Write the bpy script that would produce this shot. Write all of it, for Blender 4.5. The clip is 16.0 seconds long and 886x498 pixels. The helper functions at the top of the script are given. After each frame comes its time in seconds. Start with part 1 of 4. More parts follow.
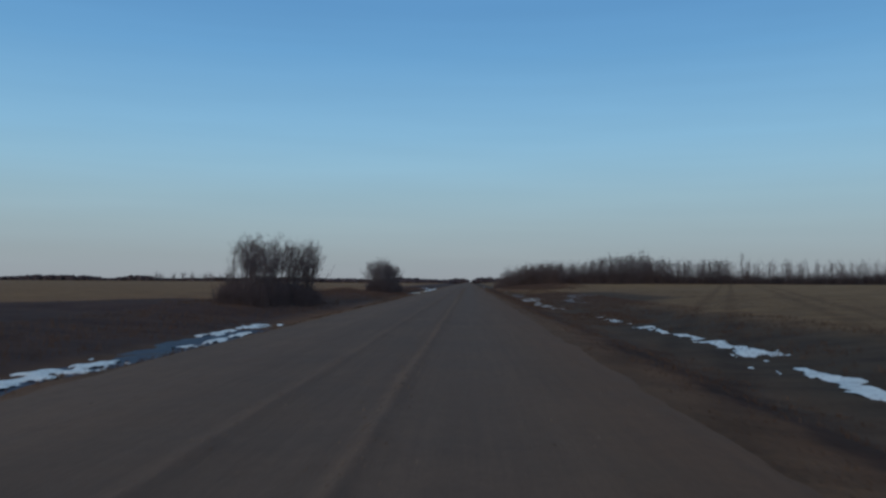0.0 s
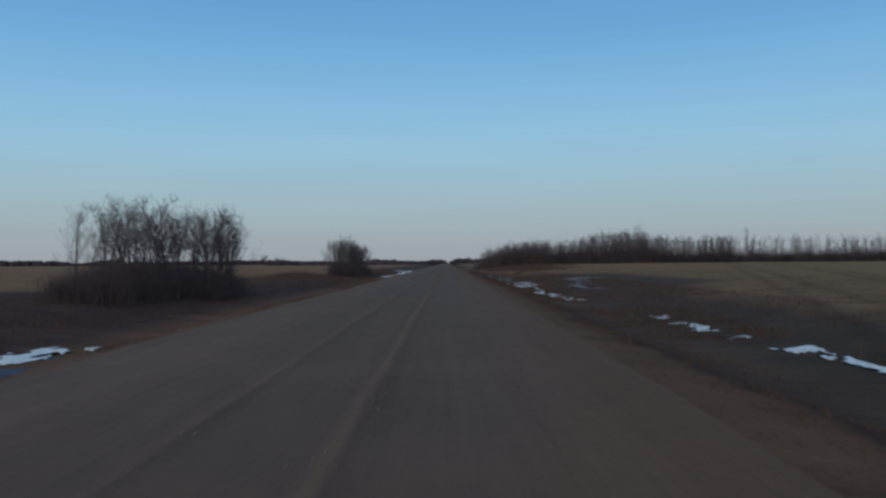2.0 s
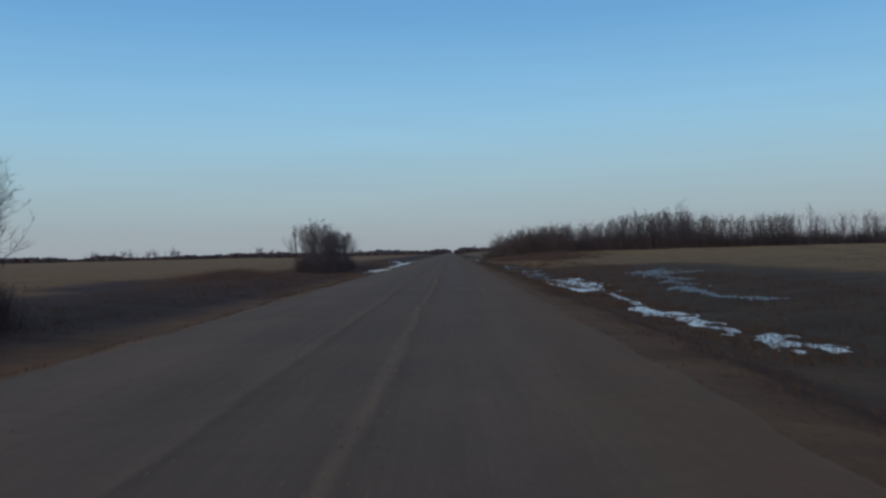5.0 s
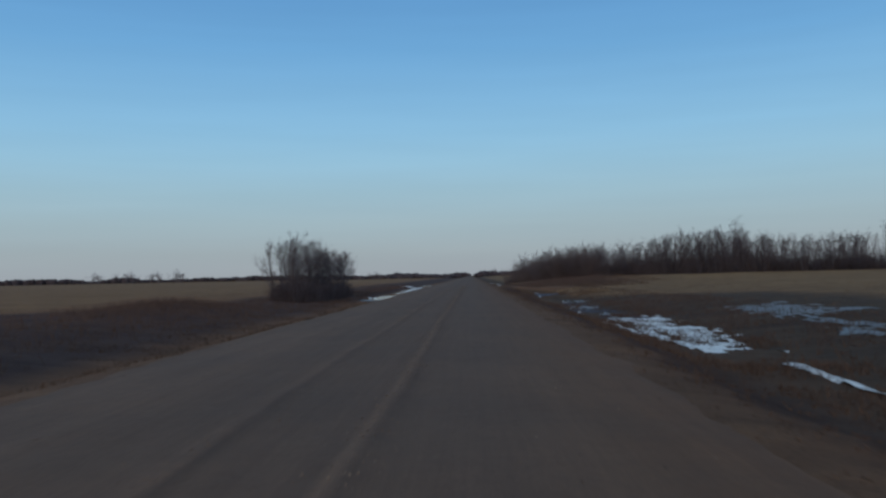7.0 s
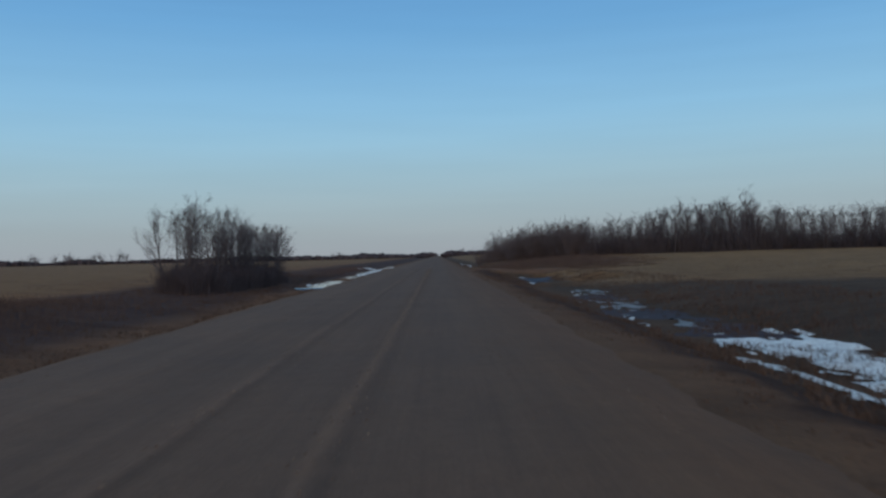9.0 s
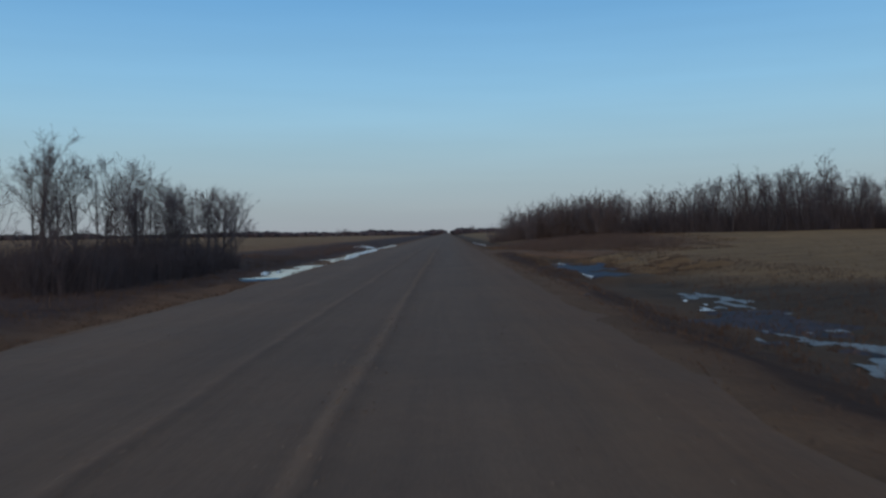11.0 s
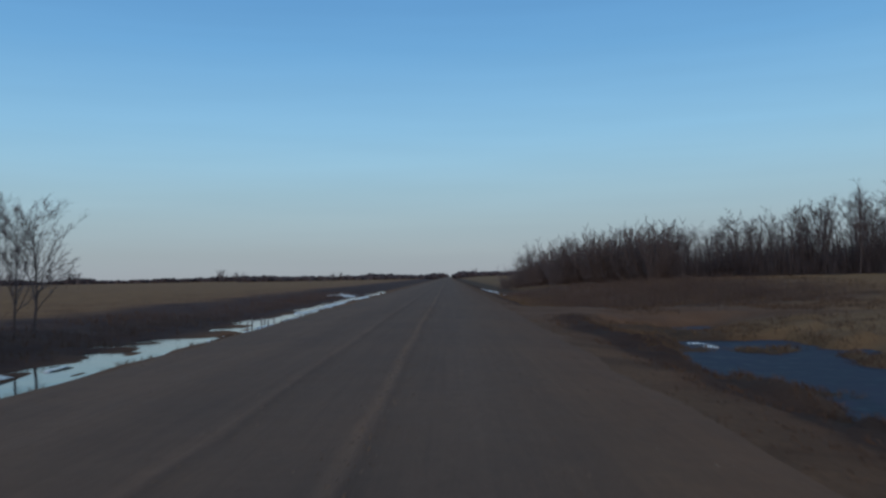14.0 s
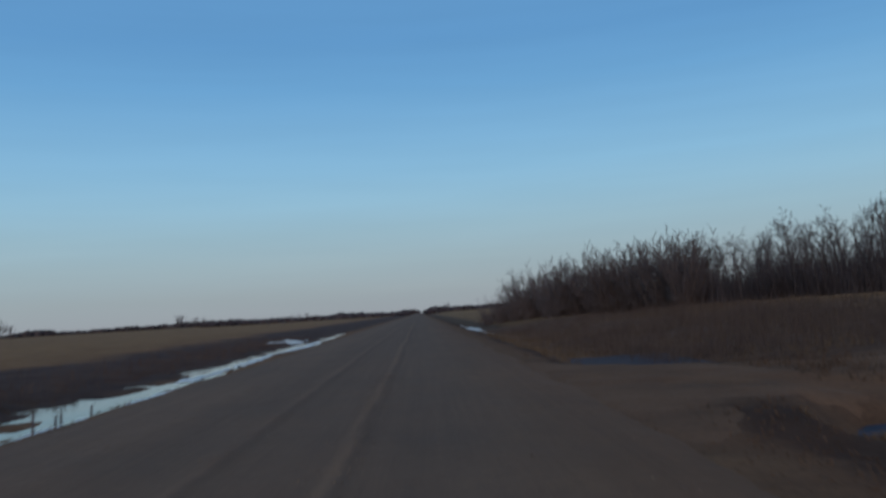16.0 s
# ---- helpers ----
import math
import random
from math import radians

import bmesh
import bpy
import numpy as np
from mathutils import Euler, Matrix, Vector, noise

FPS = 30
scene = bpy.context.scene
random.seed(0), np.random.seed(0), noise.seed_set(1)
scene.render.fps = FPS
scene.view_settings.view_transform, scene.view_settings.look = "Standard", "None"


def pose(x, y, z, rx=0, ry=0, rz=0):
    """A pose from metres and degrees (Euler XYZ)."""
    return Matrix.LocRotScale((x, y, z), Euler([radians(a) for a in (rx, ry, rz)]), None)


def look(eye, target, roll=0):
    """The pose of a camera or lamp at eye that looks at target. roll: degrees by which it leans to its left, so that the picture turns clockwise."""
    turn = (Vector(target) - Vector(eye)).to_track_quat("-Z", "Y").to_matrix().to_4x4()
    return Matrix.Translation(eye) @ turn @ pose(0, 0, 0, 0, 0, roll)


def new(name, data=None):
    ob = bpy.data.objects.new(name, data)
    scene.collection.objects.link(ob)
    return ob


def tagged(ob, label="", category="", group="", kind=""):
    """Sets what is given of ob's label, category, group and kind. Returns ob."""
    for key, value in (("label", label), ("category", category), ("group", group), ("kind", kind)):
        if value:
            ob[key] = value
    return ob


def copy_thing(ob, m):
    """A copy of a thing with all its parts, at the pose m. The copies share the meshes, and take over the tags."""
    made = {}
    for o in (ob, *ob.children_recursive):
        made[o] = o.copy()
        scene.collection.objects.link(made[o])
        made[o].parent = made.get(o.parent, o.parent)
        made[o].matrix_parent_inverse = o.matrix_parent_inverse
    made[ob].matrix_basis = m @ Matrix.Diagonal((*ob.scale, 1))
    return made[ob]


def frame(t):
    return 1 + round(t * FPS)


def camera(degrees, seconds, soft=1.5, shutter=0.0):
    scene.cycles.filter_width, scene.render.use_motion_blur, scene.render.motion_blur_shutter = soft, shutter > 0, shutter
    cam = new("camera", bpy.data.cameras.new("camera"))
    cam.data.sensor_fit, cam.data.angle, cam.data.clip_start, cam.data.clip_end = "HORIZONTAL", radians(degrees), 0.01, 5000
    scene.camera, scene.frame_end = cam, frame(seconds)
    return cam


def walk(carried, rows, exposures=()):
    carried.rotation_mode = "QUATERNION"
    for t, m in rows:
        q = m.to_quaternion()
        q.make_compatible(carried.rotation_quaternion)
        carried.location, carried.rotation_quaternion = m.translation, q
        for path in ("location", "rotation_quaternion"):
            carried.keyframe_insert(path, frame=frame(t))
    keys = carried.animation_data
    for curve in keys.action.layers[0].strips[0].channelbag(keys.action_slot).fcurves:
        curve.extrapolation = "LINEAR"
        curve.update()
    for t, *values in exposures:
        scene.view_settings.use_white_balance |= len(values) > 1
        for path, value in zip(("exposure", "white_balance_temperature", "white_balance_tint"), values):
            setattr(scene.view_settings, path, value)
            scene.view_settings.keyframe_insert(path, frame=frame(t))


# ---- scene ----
# the camera: a dashboard height above a gravel road, at an even pace of about 38 km/h
cam = camera(56, 16.0, soft=2.6, shutter=0.3)
PATH = [
    (0, (0.054, 0.000, 1.5), (-3.128, 99.874, 5.387), 0.323),
    (0.5, (0.162, 5.366, 1.5), (-2.945, 105.205, 6.249), -1.941),
    (1, (-0.085, 10.735, 1.5), (-2.626, 110.619, 5.590), -0.659),
    (1.5, (-0.066, 16.106, 1.5), (-2.177, 116.058, -0.741), -0.352),
    (2, (-0.043, 21.479, 1.5), (-0.532, 121.465, 3.140), -0.350),
    (2.5, (-0.090, 26.855, 1.5), (0.963, 126.847, 2.311), -1.262),
    (3, (-0.090, 32.234, 1.5), (-0.364, 132.223, 2.929), -2.290),
    (3.2, (0.201, 34.384, 1.5), (-0.722, 134.379, 1.819), -2.129),
    (5.3, (-0.135, 56.762, 1.5), (-1.221, 156.755, 1.909), -1.306),
    (5.5, (-0.064, 58.874, 1.5), (-1.419, 158.863, 2.178), -1.387),
    (6, (0.020, 64.140, 1.5), (-0.859, 164.134, 2.181), -2.373),
    (6.5, (0.107, 69.401, 1.5), (-0.502, 169.387, 3.074), -1.694),
    (7, (0.091, 74.673, 1.5), (-3.230, 174.565, 4.742), -1.137),
    (7.5, (0.061, 79.956, 1.5), (-2.761, 179.837, 5.468), -0.444),
    (8, (0.067, 85.249, 1.5), (0.894, 185.215, 3.989), -0.629),
    (8.5, (0.057, 90.554, 1.5), (-0.614, 190.549, 2.156), -1.507),
    (9, (-0.045, 95.869, 1.5), (0.571, 195.864, 2.253), -1.371),
    (9.5, (-0.122, 101.183, 1.5), (0.714, 201.179, 1.101), -2.089),
    (9.7, (-0.216, 103.306, 1.5), (0.242, 203.303, 0.917), -1.794),
    (11.8, (0.152, 125.473, 1.5), (0.062, 225.443, -0.951), -0.509),
    (12, (0.015, 127.573, 1.5), (0.355, 227.549, -0.649), -0.521),
    (12.5, (-0.043, 132.821, 1.5), (0.196, 232.815, 2.548), -0.992),
    (13, (-0.138, 138.071, 1.5), (-1.164, 238.059, 2.655), -1.349),
    (13.5, (-0.042, 143.322, 1.5), (-2.919, 243.257, -0.658), -1.529),
    (14, (-0.072, 148.574, 1.5), (-0.704, 248.518, 4.790), -1.071),
    (14.5, (0.131, 153.828, 1.5), (-11.203, 253.086, 5.903), -0.966),
    (15, (0.137, 159.083, 1.5), (-1.001, 259.071, 0.449), -0.556),
    (15.5, (0.048, 164.339, 1.5), (-0.622, 264.331, 0.393), -1.502),
    (16, (-0.048, 169.597, 1.5), (3.097, 269.272, 8.909), -3.444),
]
EXPOSURE = [(0, -0.13), (1, -0.15), (1.5, -0.08), (2.5, 0.02), (5.5, 0.0), (9, 0.0), (12, 0.0), (13.8, 0.03), (15, -0.15), (15.5, -0.08), (16, -0.08)]
walk(cam, [(t, look(eye, target, roll)) for t, eye, target, roll in PATH], [(t, stops, 6500, 10) for t, stops in EXPOSURE])

# ---- sky and low sun behind the camera ----
SUN_UP, SUN_TURN = radians(9), radians(188)
world = bpy.data.worlds.new("evening_sky")
scene.world = world
world.use_nodes = True
wn = world.node_tree
sky = wn.nodes.new("ShaderNodeTexSky")
sky.sky_type, sky.sun_disc = "NISHITA", False
sky.sun_elevation, sky.sun_rotation = SUN_UP, SUN_TURN
sky.altitude, sky.air_density, sky.dust_density, sky.ozone_density = 300, 1.0, 0.7, 6.0
# dusty evening air: a pale rosy band on the horizon that turns through pale blue to a deeper blue overhead
direction, height_of = wn.nodes.new("ShaderNodeTexCoord"), wn.nodes.new("ShaderNodeSeparateXYZ")
wn.links.new(direction.outputs["Generated"], height_of.inputs[0])
air = wn.nodes.new("ShaderNodeValToRGB")
AIR = [(0.0, (0.330, 0.365, 0.402)), (0.03, (0.342, 0.408, 0.440)), (0.065, (0.346, 0.465, 0.520)), (0.1, (0.328, 0.503, 0.602)), (0.135, (0.300, 0.524, 0.685)), (0.170, (0.260, 0.506, 0.720)),
       (0.205, (0.220, 0.464, 0.710)), (0.265, (0.158, 0.390, 0.676)), (0.315, (0.127, 0.333, 0.622)), (0.6, (0.12, 0.29, 0.56)), (1.0, (0.11, 0.27, 0.53))]
steps = air.color_ramp.elements
steps[0].position, steps[1].position = AIR[0][0], AIR[-1][0]
for at, _ in AIR[1:-1]:
    steps.new(at)
for step, (_, tone) in zip(steps, AIR):
    step.color = (*tone, 1)
wn.links.new(height_of.outputs[2], air.inputs[0])
thick, veil = wn.nodes.new("ShaderNodeVectorMath"), wn.nodes.new("ShaderNodeMix")
thick.operation = "SCALE"
thick.inputs[3].default_value = 1 / 0.15
# faint level streaks in the haze
level, streaks, gain, streaked = (wn.nodes.new("ShaderNode" + kind) for kind in ("Mapping", "TexNoise", "MapRange", "VectorMath"))
level.inputs["Scale"].default_value = (2.0, 2.0, 28.0)
streaks.inputs["Scale"].default_value, streaks.inputs["Detail"].default_value = 1.6, 4
gain.inputs[3].default_value, gain.inputs[4].default_value = 0.95, 1.05
streaked.operation = "SCALE"
wn.links.new(direction.outputs["Generated"], level.inputs[0])
wn.links.new(level.outputs[0], streaks.inputs["Vector"])
wn.links.new(streaks.outputs["Fac"], gain.inputs[0])
wn.links.new(air.outputs[0], streaked.inputs[0])
wn.links.new(gain.outputs[0], streaked.inputs[3])
wn.links.new(streaked.outputs[0], thick.inputs[0])
veil.data_type = "RGBA"
# towards the low sun the haze glows far brighter and almost white
glow = wn.nodes.new("ShaderNodeVectorMath")
glow.operation = "ADD"
glow.inputs[1].default_value = (3.4, 3.15, 3.2)
wn.links.new(sky.outputs[0], glow.inputs[0])
towards = wn.nodes.new("ShaderNodeMapRange")
towards.interpolation_type = "SMOOTHSTEP"
for slot, value in ((1, -0.6), (2, 0.5), (3, 0.0), (4, 1.0)):
    towards.inputs[slot].default_value = value
wn.links.new(height_of.outputs[1], towards.inputs[0])
wn.links.new(towards.outputs[0], veil.inputs[0])
wn.links.new(glow.outputs[0], veil.inputs[6])
wn.links.new(thick.outputs[0], veil.inputs[7])
wn.links.new(veil.outputs[2], wn.nodes["Background"].inputs[0])
wn.nodes["Background"].inputs[1].default_value = 0.15

lamp = bpy.data.lights.new("sun", "SUN")
lamp.energy, lamp.angle, lamp.color = 0.7, radians(10), (1.0, 0.62, 0.4)
sun = new("sun", lamp)
sun_way = Vector((math.sin(SUN_TURN) * math.cos(SUN_UP), math.cos(SUN_TURN) * math.cos(SUN_UP), math.sin(SUN_UP)))
sun.matrix_basis = look(sun_way * 100, (0, 0, 0))


# ---- small tools ----
def hashed(i, j, seed):
    h = np.sin(i * 127.1 + j * 311.7 + seed * 74.7) * 43758.5453
    return h - np.floor(h)


def vnoise(x, y, size, seed=0):
    """Smooth noise from -1 to 1 over the plan."""
    x, y = np.asarray(x, float) / size, np.asarray(y, float) / size
    i, j = np.floor(x), np.floor(y)
    u, v = x - i, y - j
    u, v = u * u * (3 - 2 * u), v * v * (3 - 2 * v)
    a = hashed(i, j, seed) * (1 - u) + hashed(i + 1, j, seed) * u
    b = hashed(i, j + 1, seed) * (1 - u) + hashed(i + 1, j + 1, seed) * u
    return 2 * (a * (1 - v) + b * v) - 1


def ramp(a, b, x):
    t = np.clip((np.asarray(x, float) - a) / (b - a), 0, 1)
    return t * t * (3 - 2 * t)


def window(a, b, soft, y):
    return ramp(a - soft, a, y) * (1 - ramp(b, b + soft, y))


def ground_z(x, y, rough=True):
    """Height of the ground: road bed, shoulders, a ditch on each side, and the fields."""
    x, y = np.asarray(x, float), np.asarray(y, float)
    w = vnoise(x * 0 + 3, y, 9, 4) * 0.22 + vnoise(x * 0 + 7, y, 2.3, 5) * 0.15
    near = (0.45 * (1 - ramp(80, 140, y)) + 0.8 * ramp(188, 206, y)) * ramp(-6.5, -8.3, x)
    left = np.interp(-(x + w + near), [6.3, 7.0, 7.8, 8.3, 10.3, 13, 18, 30, 80, 400], [-0.12, -0.25, -0.86, -1.0, -1.0, -0.8, -0.42, -0.36, -0.35, -0.5])
    right = np.interp(x + w, [2.7, 4.0, 5.4, 6.3, 8.8, 10.5, 14, 25, 42, 75, 110, 400], [-0.09, -0.23, -0.7, -0.84, -0.86, -0.7, -0.35, 0.0, 0.45, 1.1, 1.3, 0.6])
    z = np.where(x < -1.8, left, right)
    z = np.where((x > -6.3) & (x < 2.7), -0.12, z)
    # the field entrance that crosses the ditch
    mouth = 1 - ramp(3.2, 7.5, x)
    fill = window(185.3 - 5.5 * mouth, 189.3 + 1.5 * mouth, 2.2, y + 0.7 * vnoise(x, y, 4, 8)) * ramp(2.4, 3.5, x) * (1 - ramp(16, 24, x))
    z = z * (1 - fill) + (-0.13 - 0.012 * np.maximum(x - 3, 0)) * fill
    # past the entrance the ditch bank climbs to the wood
    z = z + 0.3 * ramp(194, 212, y) * ramp(8, 15, x) * (1 - ramp(25, 60, x)) + 0.5 * ramp(180, 214, y) * ramp(14, 27, x) * (1 - ramp(48, 85, x))
    # a low rise under the first trees, and a spur of bank in the water
    z = z + 0.34 * window(54, 69, 4, y) * ramp(-13.2, -15.5, x) * (1 - ramp(-24, -34, x))
    z = z + 0.26 * np.exp(-((x + 9.2) / 0.8) ** 2 - ((y - 183.0) / 1.5) ** 2) + 0.2 * np.exp(-((x + 10.5) / 1.0) ** 2 - ((y - 185.2) / 1.5) ** 2)
    # the flooded hollow before the entrance
    z = z - 0.22 * window(160, 175, 4, y) * window(7, 11.6, 1.6, x) - 0.19 * window(181.6, 185, 1.2, y) * window(7.4, 10.6, 1.2, x)
    z = z + 0.22 * ramp(0.4, -1.4, x - 6.3 - 0.22 * (y - 167) + 0.6 * vnoise(x, y, 2.0, 13)) * window(168, 179.6, 1.8, y) * window(5.0, 12, 0.8, x)
    # a low brushy mound beyond the ditch
    z = z + 0.5 * np.exp(-((x + 18.8) / 3.6) ** 2 - ((y - 125) / 8.0) ** 2)
    # hummocks that make the water's edge ragged
    z = z + (0.13 * vnoise(x, y * 0.6, 0.9, 14) + 0.07 * vnoise(x, y * 0.5, 2.4, 15)) * window(158, 290, 4, y) * window(-14.5, -7.9, 0.6, x)
    lumps = vnoise(x, y, 1.5, 11) + 0.7 * vnoise(x, y, 0.8, 12)
    z = z + 0.42 * np.clip(lumps + 0.05, 0, 0.8) * window(155, 179, 2.5, y) * window(5.6, 13.5, 1.0, x)
    if rough:
        off = np.clip(np.maximum(-6.6 - x, x - 3.0) / 1.5, 0, 1)
        z = z + off * (0.045 * vnoise(x, y, 1.3, 1) + 0.025 * vnoise(x, y, 0.45, 2) + 0.06 * vnoise(x, y, 6, 3))
    return z


def road_z(x, y):
    """The gravel surface: a flat crown, wheel tracks and low ridges of loose stones between them."""
    x, y = np.asarray(x, float), np.asarray(y, float)
    z = 0.0 - 0.05 * (np.abs(x + 1.85) / 4.3) ** 4
    bend = 0.06 * vnoise(x * 0, y, 14, 21)
    for at, high, wide in ((-0.92, 0.035, 0.16), (-2.32, 0.022, 0.12), (0.95, 0.012, 0.2), (-4.1, 0.018, 0.2)):
        d = (x + bend - at) / wide
        z = z + high * np.exp(-d * d) * (1 + 0.5 * vnoise(x, y, 0.8, 22))
    for at in (-0.2, -1.65, -3.2, 0.55):
        d = (x + bend - at) / 0.3
        z = z - 0.012 * np.exp(-d * d)
    edge = 0.16 * vnoise(x, y, 1.4, 23) + 0.12 * vnoise(x, y, 5, 24) + 0.1 * vnoise(x, y, 0.6, 27)
    z = z - 0.26 * ramp(-5.9 + edge, -7.0 + edge, x) - 0.15 * ramp(2.0 + edge, 4.0 + edge, x)
    return z + 0.006 * vnoise(x, y, 0.35, 25) + 0.006 * vnoise(x, y, 1.1, 26)


def mesh_of(name, verts, faces, material, smooth=False):
    me = bpy.data.meshes.new(name)
    me.from_pydata(np.asarray(verts, float).tolist(), [], faces if isinstance(faces, list) else faces.tolist())
    me.materials.append(material)
    if smooth:
        me.polygons.foreach_set("use_smooth", [True] * len(me.polygons))
    me.update()
    return me


def part(name, me, parent, label=""):
    ob = new(name, me)
    ob.parent = parent
    return tagged(ob, label)


def grid_mesh(name, xs, ys, height, material, smooth=True):
    gx, gy = np.meshgrid(xs, ys)
    verts = np.stack([gx.ravel(), gy.ravel(), height(gx, gy).ravel()], 1)
    n = len(xs)
    a = (np.arange(len(ys) - 1)[:, None] * n + np.arange(n - 1)[None]).ravel()
    return mesh_of(name, verts, np.stack([a, a + 1, a + n + 1, a + n], 1), material, smooth)


# ---- materials ----
def shade(name, rough=0.9, spec=0.3):
    m = bpy.data.materials.new(name)
    m.use_nodes = True
    b = m.node_tree.nodes["Principled BSDF"]
    b.inputs["Roughness"].default_value = rough
    b.inputs["Specular IOR Level"].default_value = spec
    return m, m.node_tree, b


def coords(nt, scale=(1, 1, 1)):
    tc = nt.nodes.new("ShaderNodeTexCoord")
    mp = nt.nodes.new("ShaderNodeMapping")
    mp.inputs["Scale"].default_value = scale
    nt.links.new(tc.outputs["Object"], mp.inputs[0])
    return mp.outputs[0]


def noise_of(nt, vec, scale, detail=4, rough=0.6):
    n = nt.nodes.new("ShaderNodeTexNoise")
    n.inputs["Scale"].default_value, n.inputs["Detail"].default_value, n.inputs["Roughness"].default_value = scale, detail, rough
    nt.links.new(vec, n.inputs["Vector"])
    return n.outputs["Fac"]


def ramp_of(nt, fac, stops):
    r = nt.nodes.new("ShaderNodeValToRGB")
    r.color_ramp.elements[0].position, r.color_ramp.elements[1].position = stops[0][0], stops[-1][0]
    r.color_ramp.elements[0].color, r.color_ramp.elements[1].color = (*stops[0][1], 1), (*stops[-1][1], 1)
    for p, c in stops[1:-1]:
        r.color_ramp.elements.new(p).color = (*c, 1)
    nt.links.new(fac, r.inputs[0])
    return r.outputs[0]


def mixed(nt, fac, a, b, how="MIX"):
    m = nt.nodes.new("ShaderNodeMix")
    m.data_type, m.blend_type = "RGBA", how
    for value, i in ((fac, 0), (a, 6), (b, 7)):
        if isinstance(value, (int, float)):
            m.inputs[i].default_value = value
        elif isinstance(value, tuple):
            m.inputs[i].default_value = (*value, 1)
        else:
            nt.links.new(value, m.inputs[i])
    return m.outputs[2]


def bumped(nt, b, height, strength=0.5, distance=0.02):
    n = nt.nodes.new("ShaderNodeBump")
    n.inputs["Strength"].default_value, n.inputs["Distance"].default_value = strength, distance
    nt.links.new(height, n.inputs["Height"])
    nt.links.new(n.outputs[0], b.inputs["Normal"])


def maths(nt, op, a, b=0.0, c=0.0):
    n = nt.nodes.new("ShaderNodeMath")
    n.operation = op
    for i, v in enumerate((a, b, c)):
        if isinstance(v, (int, float)):
            n.inputs[i].default_value = v
        else:
            nt.links.new(v, n.inputs[i])
    return n.outputs[0]


def gravel_material():
    m, nt, b = shade("gravel", 0.93, 0.2)
    v = coords(nt)
    streak = noise_of(nt, coords(nt, (1.0, 0.03, 1.0)), 1.6, 5, 0.65)
    patch = noise_of(nt, v, 0.28, 4)
    grain = noise_of(nt, v, 38, 3, 0.7)
    base = ramp_of(nt, streak, [(0.3, (0.103, 0.067, 0.041)), (0.52, (0.123, 0.08, 0.048)), (0.72, (0.141, 0.093, 0.057))])
    base = mixed(nt, 0.45, base, ramp_of(nt, patch, [(0.35, (0.096, 0.065, 0.041)), (0.65, (0.139, 0.088, 0.051))]))
    sep = nt.nodes.new("ShaderNodeSeparateXYZ")
    nt.links.new(v, sep.inputs[0])
    sway = maths(nt, "MULTIPLY", maths(nt, "SUBTRACT", noise_of(nt, coords(nt, (0.6, 0.09, 1)), 1.0, 5, 0.7), 0.5), 0.4)
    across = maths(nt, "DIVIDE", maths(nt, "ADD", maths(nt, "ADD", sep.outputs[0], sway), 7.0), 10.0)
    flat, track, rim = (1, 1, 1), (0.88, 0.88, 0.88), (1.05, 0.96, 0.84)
    # packed tracks, loose pale ridges; the ridges' light and shade is also painted in
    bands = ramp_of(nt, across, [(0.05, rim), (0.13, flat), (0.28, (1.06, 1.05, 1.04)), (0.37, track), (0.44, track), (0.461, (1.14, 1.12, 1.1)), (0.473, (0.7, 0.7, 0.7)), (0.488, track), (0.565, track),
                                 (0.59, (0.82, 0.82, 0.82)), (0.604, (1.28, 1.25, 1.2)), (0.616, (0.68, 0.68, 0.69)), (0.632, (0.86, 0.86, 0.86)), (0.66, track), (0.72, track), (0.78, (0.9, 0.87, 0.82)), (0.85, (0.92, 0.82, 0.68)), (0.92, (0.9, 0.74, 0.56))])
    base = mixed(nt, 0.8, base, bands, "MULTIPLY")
    scratch = noise_of(nt, coords(nt, (1.0, 0.02, 1.0)), 9.0, 6, 0.75)
    base = mixed(nt, 0.28, base, ramp_of(nt, scratch, [(0.32, (0.66, 0.66, 0.68)), (0.5, (1, 1, 1)), (0.7, (1.32, 1.3, 1.26))]), "MULTIPLY")
    clods = noise_of(nt, v, 3.2, 6, 0.75)
    base = mixed(nt, 0.35, base, ramp_of(nt, clods, [(0.3, (0.66, 0.66, 0.67)), (0.5, (1, 1, 1)), (0.72, (1.3, 1.28, 1.25))]), "MULTIPLY")
    col = mixed(nt, 0.5, base, ramp_of(nt, grain, [(0.3, (0.35, 0.34, 0.33)), (0.55, (0.9, 0.9, 0.9)), (0.75, (1.5, 1.45, 1.4))]), "MULTIPLY")
    col = mixed(nt, 0.25, col, base)
    nt.links.new(col, b.inputs["Base Color"])
    bumped(nt, b, maths(nt, "ADD", grain, maths(nt, "MULTIPLY", noise_of(nt, v, 9, 4), 1.4)), 0.6, 0.012)
    return m


